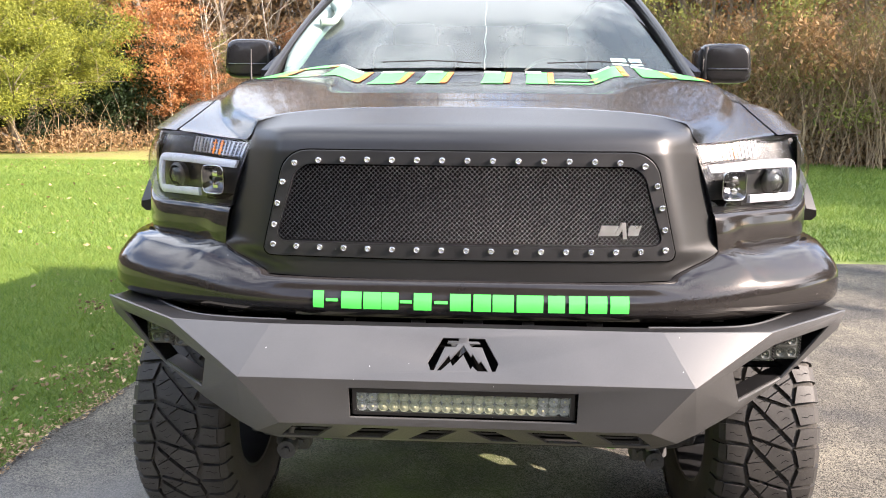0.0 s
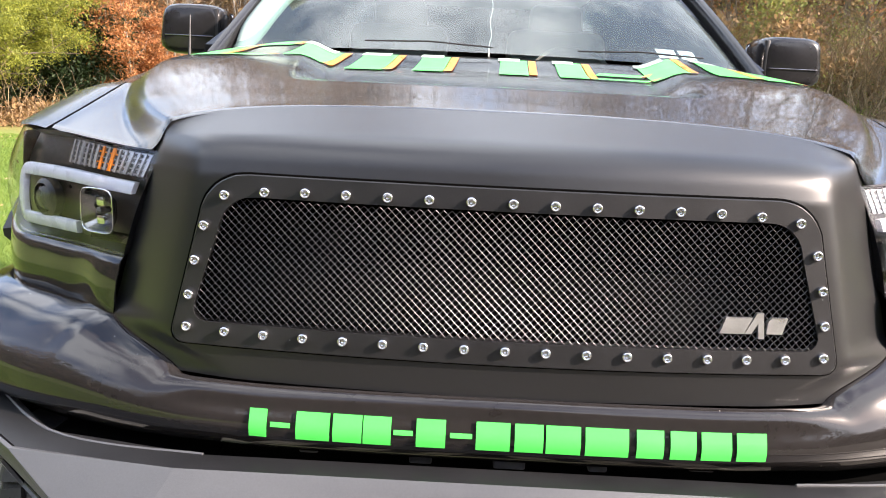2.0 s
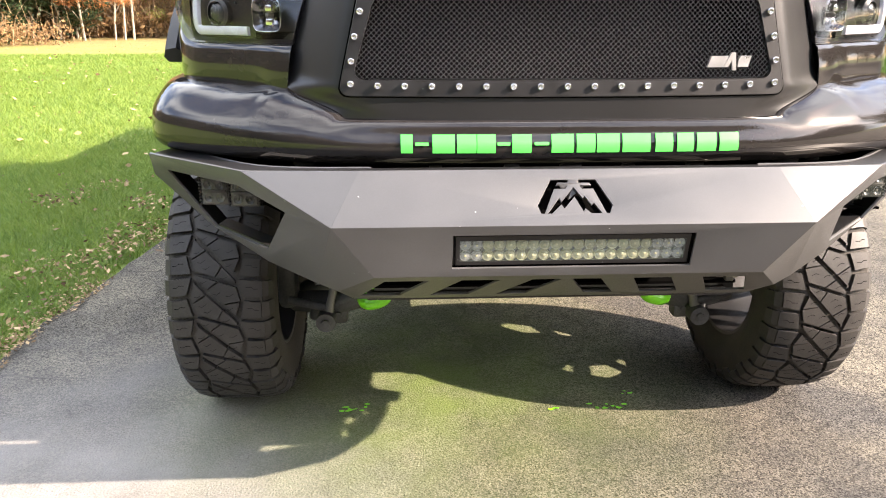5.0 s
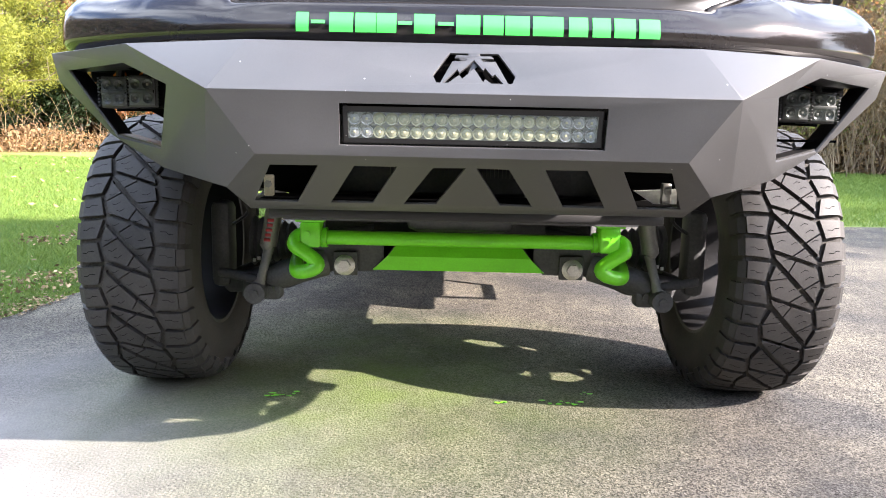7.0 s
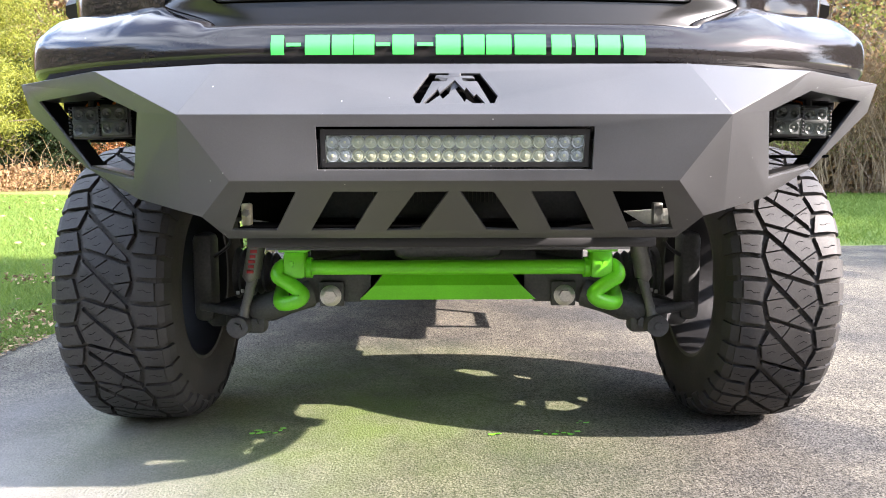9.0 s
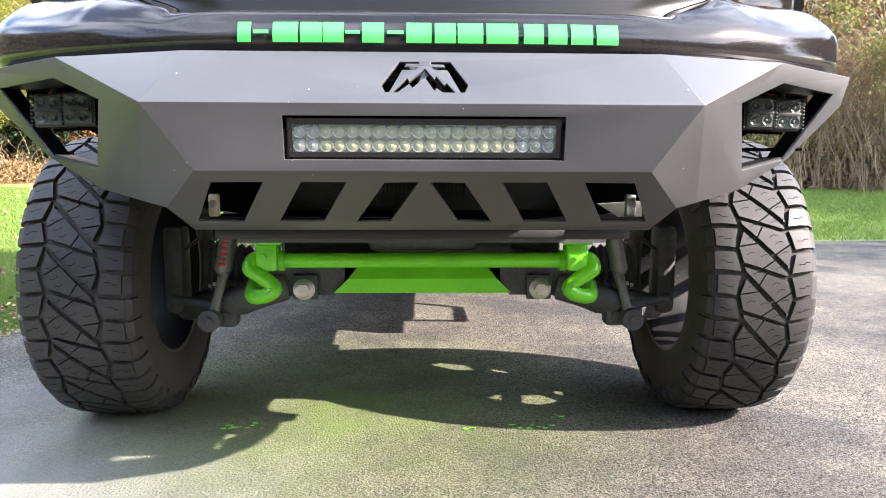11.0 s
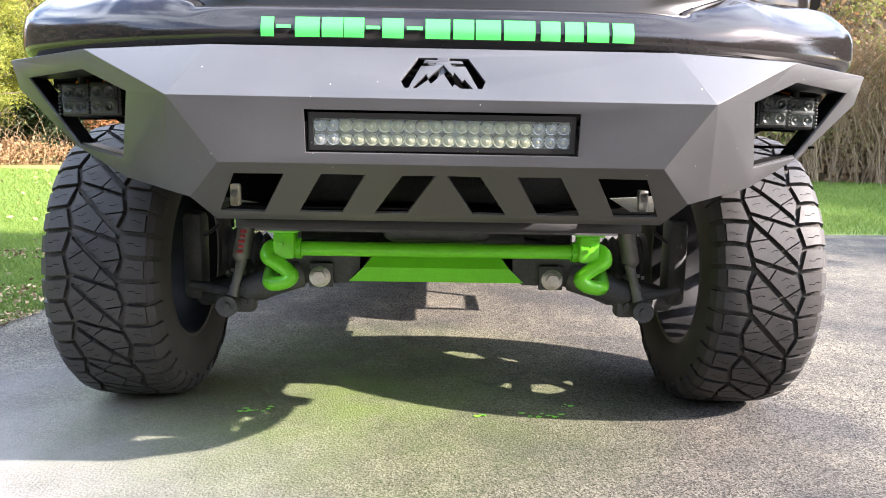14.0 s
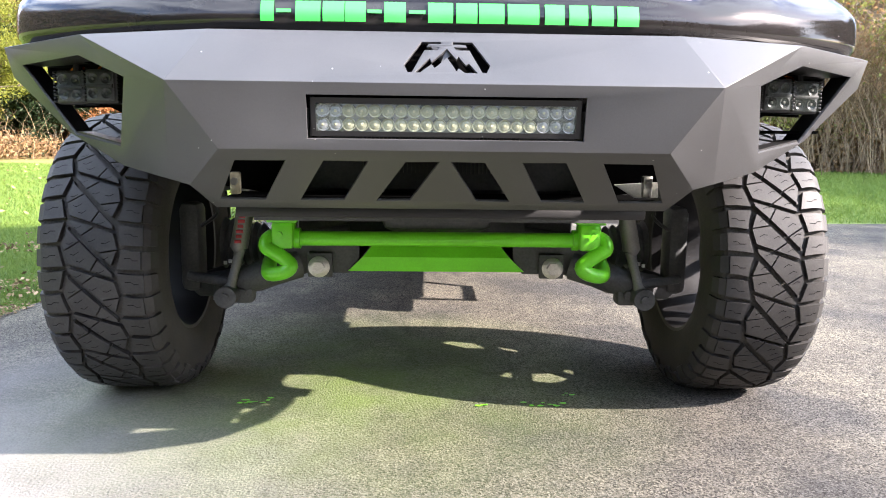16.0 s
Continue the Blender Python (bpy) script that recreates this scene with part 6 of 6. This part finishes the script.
# ---------------------------------------------------------------- trees
def limb_set(rng, height, trunk_r, levels, spread, first=0.25, count=7):
    """Tapered three-sided limbs: a trunk and its forks. Returns vertices, faces and twig ends."""
    verts, faces, tips = [], [], []

    def limb(p, d, ln, r, depth):
        seg = 5 if depth == 0 else 4
        base = len(verts)
        pts = [p]
        for k in range(seg):
            d = (d + np.array(rng.normal(0, 0.10 + 0.07 * depth, 3)) + np.array([0, 0, 0.05])).tolist()
            d = np.array(d) / np.linalg.norm(d)
            p = p + d * ln / seg
            pts.append(p)
        sides = 6 if depth == 0 else 3
        for k, q in enumerate(pts):
            rr = r * (1 - 0.8 * k / seg)
            o = np.cross(d, [0.3, 0.9, 0.2])
            o /= np.linalg.norm(o)
            o2 = np.cross(d, o)
            for i in range(sides):
                a = 2 * math.pi * i / sides
                verts.append((q + rr * (math.cos(a) * o + math.sin(a) * o2)).tolist())
        for k in range(seg):
            for i in range(sides):
                a, b = base + k * sides, base + (k + 1) * sides
                faces.append((a + i, a + (i + 1) % sides, b + (i + 1) % sides, b + i))
        if depth < levels:
            m = count if depth == 0 else 4
            for k in range(m):
                f = first + (1 - first) * (k + rng.random()) / m if depth == 0 else 0.3 + 0.7 * rng.random()
                i = min(int(f * seg), seg - 1)
                q = pts[i] + (pts[i + 1] - pts[i]) * (f * seg - i)
                side = rng.normal(size=3)
                side[2] = 0.2 + 0.5 * rng.random()
                nd = d * (1 - spread) + side / np.linalg.norm(side) * spread
                if depth:
                    tips.append(q)
                limb(q, nd / np.linalg.norm(nd), ln * (0.42 + 0.2 * rng.random()) * (1.15 - 0.5 * f), r * 0.45 * (1.1 - 0.6 * f), depth + 1)
        else:
            tips.append(pts[-1])
            tips.append(pts[2])
    limb(np.zeros(3), np.array([0.0, 0, 1]), height, trunk_r, 0)
    return verts, faces, np.array(tips)


def tree(name, label, rng, height, trunk_r, levels, spread, bark, leaf=None, leaves=0, leaf_size=0.06, puff_r=0.3, first=0.25, count=7, aspect=0.5, clumps=0, flat=0.7):
    t = thing(name, label, "tree", (0, -200, -50))
    v, f, tips = limb_set(rng, height, trunk_r, levels, spread, first, count)
    me = bpy.data.meshes.new("trunk")
    me.from_pydata(v, [], f)
    placed("trunk", me, bark, t, "", 60)
    if clumps:
        tips = tips[rng.choice(len(tips), clumps, replace=False)]
    if leaf:
        c = tips[rng.integers(0, len(tips), leaves)] + rng.normal(0, puff_r, (leaves, 3)) * np.array([1, 1, flat])
        placed("crown", cards(c, leaf_size * (0.6 + 0.8 * rng.random(leaves)), rng, aspect), leaf, t)
    return t


rng = np.random.default_rng(3)
pine = [tree("pine_tree", "soft yellow-green pine with drooping boughs", rng, 7.2, 0.16, 2, 0.85, "bark", "needles", 130000, 0.055, 0.27, 0.04, 30, 0.22, 230) for _ in range(2)]
beech = [tree("beech_tree", "young beech with russet autumn leaves", rng, h, 0.06, 2, 0.75, "pale_bark", "beech", n, 0.060, 0.26, 0.12, 14, 0.5, 90, 0.32) for h, n in ((5.6, 8500), (4.6, 6000))]
bare = [tree("bare_tree", "bare grey-brown woodland tree", rng, 11 + 3 * k, 0.10 + 0.03 * k, 3, 0.55, "bark", "dry", 1500, 0.09, 0.5, 0.25, 9) for k in range(3)]
birch = [tree("birch_tree", "slender pale birch without leaves", rng, 8.5, 0.05, 2, 0.5, "pale_bark", None, 0, 0, 0, 0.35, 8)]
cedar = [tree("evergreen_tree", "dark green evergreen at the wood's edge", rng, 5.2, 0.12, 2, 0.8, "bark", "evergreen", 9000, 0.14, 0.40, 0.05, 16, 0.3)]
shrub = [tree("shrub", "tangled brown shrub with a few olive leaves", rng, 3.4, 0.04, 3, 0.8, "twig", "olive", 2600, 0.06, 0.28, 0.05, 9),
         tree("shrub", "tangled brown shrub with dry leaves", rng, 2.6, 0.03, 3, 0.85, "twig", "dry", 2200, 0.06, 0.3, 0.03, 10)]
used = set()


def plant(kind, x, y, s=1.0, turn=None):
    turn = rng.random() * 360 if turn is None else turn
    m = Matrix.LocRotScale((x, y, -0.05), Euler((0, 0, radians(turn))), (s, s, s))
    if kind.name not in used:
        used.add(kind.name)
        kind.matrix_basis = m
        return kind
    kind_scale = kind.scale.copy()
    kind.scale = (1, 1, 1)
    ob = copy_thing(kind, m)
    kind.scale = kind_scale
    return ob


plant(pine[0], -17.0, 26.0, 1.0)
plant(pine[1], -19.6, 27.0, 1.1)
plant(pine[0], -18.4, 28.5, 1.25, 40)
plant(pine[0], -24.5, 26.0, 1.05)
plant(beech[0], -13.5, 31.4, 0.92)
plant(beech[1], -14.7, 31.9, 1.05)
plant(beech[1], -12.5, 32.0, 0.75)
plant(beech[0], -14.3, 32.6, 0.85, 150)
plant(beech[1], -7.0, 36.5, 1.1)
plant(beech[1], -9.4, 38.2, 1.0)
plant(cedar[0], -16.6, 31.0, 0.85)
plant(cedar[0], -19.5, 31.0, 0.8)
plant(cedar[0], -14.8, 32.0, 0.7)
plant(pine[1], -23.5, 29.5, 1.1)
plant(cedar[0], -15.6, 31.5, 0.75)
plant(cedar[0], -20.5, 30.0, 1.1)
for x, y, s in ((-12.15, 32.1, 0.9), (-11.85, 32.3, 1.0), (-10.3, 35.0, 1.15), (-8.7, 35.5, 1.0), (-6.6, 35.0, 1.1)):
    plant(birch[0], x, y, s)
for k in range(26):
    plant(bare[k % 3], -26 + 1.25 * k + rng.normal(0, 0.5), 36.5 + 5 * rng.random(), 0.8 + 0.4 * rng.random())
for k in range(22):
    t = k / 21
    plant(bare[k % 3], 5.5 + 13 * t + rng.normal(0, 0.6), 31 - 7 * t + 4 * rng.random(), 0.7 + 0.4 * rng.random())
for k in range(12):
    t = k / 11
    plant(birch[0], 6 + 13 * t + rng.normal(0, 0.5), 30 - 6.5 * t + 1.5 * rng.random(), 0.55 + 0.35 * rng.random())
for k in range(20):
    t = k / 19
    plant(shrub[k % 2], 5 + 12 * t + rng.normal(0, 0.5), 27.5 - 7 * t + 1.5 * rng.random(), 0.9 + 0.6 * rng.random())
# unseen trees out of view, added to shade the lawn on the right
for k in range(7):
    plant(cedar[0], 20.5 + 3.5 * rng.random(), 3.0 + 1.9 * k, 1.3 + 0.4 * rng.random())
    plant(bare[k % 3], 23 + 3 * rng.random(), 2.0 + 2.2 * k, 0.7)
for k in range(24):
    plant(shrub[k % 2], -25 + 1.2 * k + rng.normal(0, 0.4), 33.5 + 2.5 * rng.random(), 0.6 + 0.6 * rng.random())


def thicket(name, label, n, path, depth, top, leaf, size, seed, low=0.0, gaps=None):
    """Crowded far foliage along a line in plan, thinning out towards its uneven top."""
    r = np.random.default_rng(seed)
    p = np.array(path, float)
    t = r.random(n) * (len(p) - 1)
    i = np.minimum(t.astype(int), len(p) - 2)
    c = p[i] + (p[i + 1] - p[i]) * (t - i)[:, None]
    c = c + r.normal(0, 1, (n, 2)) * np.array([0.5, depth])
    hmax = top * (0.72 + 0.28 * np.sin(t * 5.1 + seed) * np.sin(t * 2.3)) * (0.85 + 0.3 * r.random(n))
    z = low + (hmax - low) * r.random(n) ** 0.9
    at, big = np.column_stack([c, z]), size * (0.5 + r.random(n))
    if gaps is not None:
        # boughs with gaps between them
        x, f = c[:, 0], 0
        for k, (p1, p2) in enumerate(((0.9, 1.3), (1.9, -0.9), (0.6, 2.3), (-2.7, 1.9))):
            f = f + np.sin(p1 * x + p2 * z + 1.7 * k + seed)
        keep = f + 1.2 * r.random(n) > gaps
        at, big = at[keep], big[keep]
    me = cards(at, big, r, 0.5)
    tagged(placed(name, me, leaf), label, "woods", kind="stuff")


LEFT = [(-60, 38), (-30, 40), (-10, 42), (8, 42)]
RIGHT = [(5, 34), (11, 30), (18, 26.5), (32, 31), (54, 40)]
BACK = [(60, -12), (24, -26), (0, -28), (-26, -24), (-40, 0), (-50, 30)]
thicket("far_woods", "dense brown autumn woods", 110000, LEFT, 2.0, 18, "dry", 0.17, 1)
thicket("far_woods", "deep woods behind the first trees", 30000, [(x, y + 8) for x, y in LEFT], 1.5, 24, "bark", 0.55, 13)
thicket("far_woods", "dense brown autumn woods", 80000, RIGHT, 1.6, 12, "dry", 0.085, 2, 0.0, 0.4)
thicket("far_woods", "dense brown autumn woods", 20000, [(x, y + 9) for x, y in RIGHT], 2.0, 16, "bark", 0.38, 12)
thicket("far_woods", "olive vines and undergrowth in the woods", 44000, RIGHT, 2.4, 9, "olive", 0.085, 3, 0.0, 1.0)
thicket("far_woods", "russet leaves still hanging in the woods", 34000, RIGHT, 2.2, 8, "beech", 0.085, 23, 0.0, 1.2)
# dark cards behind the leaves paint the shade in their gaps
thicket("far_woods", "dark cards painting the deep shade of the woods", 16000, [(x, y + 5) for x, y in RIGHT], 1.0, 13, "bark", 0.45, 24)
thicket("far_woods", "dark evergreens within the woods", 9000, LEFT, 1.5, 7, "evergreen", 0.28, 4)
thicket("undergrowth", "dark evergreen undergrowth below the pines", 16000, [(-30, 29.5), (-21, 30.0), (-15.5, 32.0)], 0.8, 3.4, "evergreen", 0.12, 9, 0.0, 0.6)
thicket("undergrowth", "dark evergreen undergrowth below the pines", 9000, [(-27, 28.0), (-20, 28.0), (-17, 28.6), (-15.6, 30)], 0.45, 2.6, "evergreen", 0.07, 29, 0.0, 0.6)
thicket("undergrowth", "low pine boughs hanging over the lawn", 26000, [(-27, 25.2), (-20, 25.2), (-17.2, 25.6)], 0.5, 4.6, "needles", 0.06, 41, 2.4)
thicket("undergrowth", "dry brown undergrowth below the pines", 4500, [(-27, 24.9), (-20, 25.0), (-15.5, 26.4), (-13.4, 28.6)], 0.3, 0.9, "dry", 0.06, 42)
thicket("undergrowth", "dry brown undergrowth below the pines", 6000, [(-30, 27.4), (-21, 28.0), (-16, 30.0)], 0.5, 1.1, "dry", 0.10, 19)
thicket("undergrowth", "brown undergrowth at the wood's edge", 16000, [(-28, 34.5), (-14, 34.8), (0, 36.5)], 0.7, 1.6, "dry", 0.10, 5)
thicket("undergrowth", "brown undergrowth at the wood's edge", 16000, [(4.5, 29), (11, 24.5), (18, 20)], 0.6, 1.9, "dry", 0.09, 6)
thicket("far_woods", "woods on the other side of the lawn", 42000, BACK, 2.5, 19, "bark", 0.5, 7)
thicket("far_woods", "evergreens on the other side of the lawn", 24000, BACK, 2.0, 16, "evergreen", 0.5, 8)


def twigs(name, label, n, path, depth, top, seed):
    """Countless bare stems, each a thin bent blade of wood."""
    r = np.random.default_rng(seed)
    p = np.array(path, float)
    t = r.random(n) * (len(p) - 1)
    i = np.minimum(t.astype(int), len(p) - 2)
    c = p[i] + (p[i + 1] - p[i]) * (t - i)[:, None] + r.normal(0, depth, (n, 2))
    verts, faces = [], []
    for k in range(n):
        x, y = c[k]
        h = top * (0.3 + 0.7 * r.random())
        z = 0.5 * h * r.random() if r.random() < 0.5 else 0.0
        lx, ly = r.normal(0, 0.5, 2) * h
        w = 0.004 + 0.011 * r.random()
        b = len(verts)
        for f in (0, 0.35, 0.7, 1.0):
            q = w * (1 - 0.8 * f)
            ox, oy = r.normal(0, 0.05, 2) * h
            px, py, pz = x + lx * f * f + ox, y + ly * f * f + oy, z + (h - z) * f
            verts += [(px - q, py, pz), (px + q * 0.5, py - q, pz), (px + q * 0.5, py + q, pz)]
        for s in range(3):
            for m in range(3):
                faces.append((b + 3 * s + m, b + 3 * s + (m + 1) % 3, b + 3 * s + 3 + (m + 1) % 3, b + 3 * s + 3 + m))
    me = bpy.data.meshes.new(name)
    me.from_pydata(verts, [], faces)
    tagged(placed(name, me, "twig"), label, "brush", kind="stuff")


twigs("brushwood", "tangle of bare brown stems at the wood's edge", 9000, [(4.5, 29.5), (11, 25), (18, 20.5)], 1.0, 5.5, 31)
twigs("brushwood", "tangle of bare brown stems at the wood's edge", 7000, [(-28, 35.5), (-14, 35.8), (0, 37.5)], 1.2, 6.5, 32)
twigs("brushwood", "bare brown stems below the pines", 160, [(-27, 25.0), (-20, 25.0), (-15.5, 26.2), (-13.0, 28.8)], 0.5, 2.6, 33)
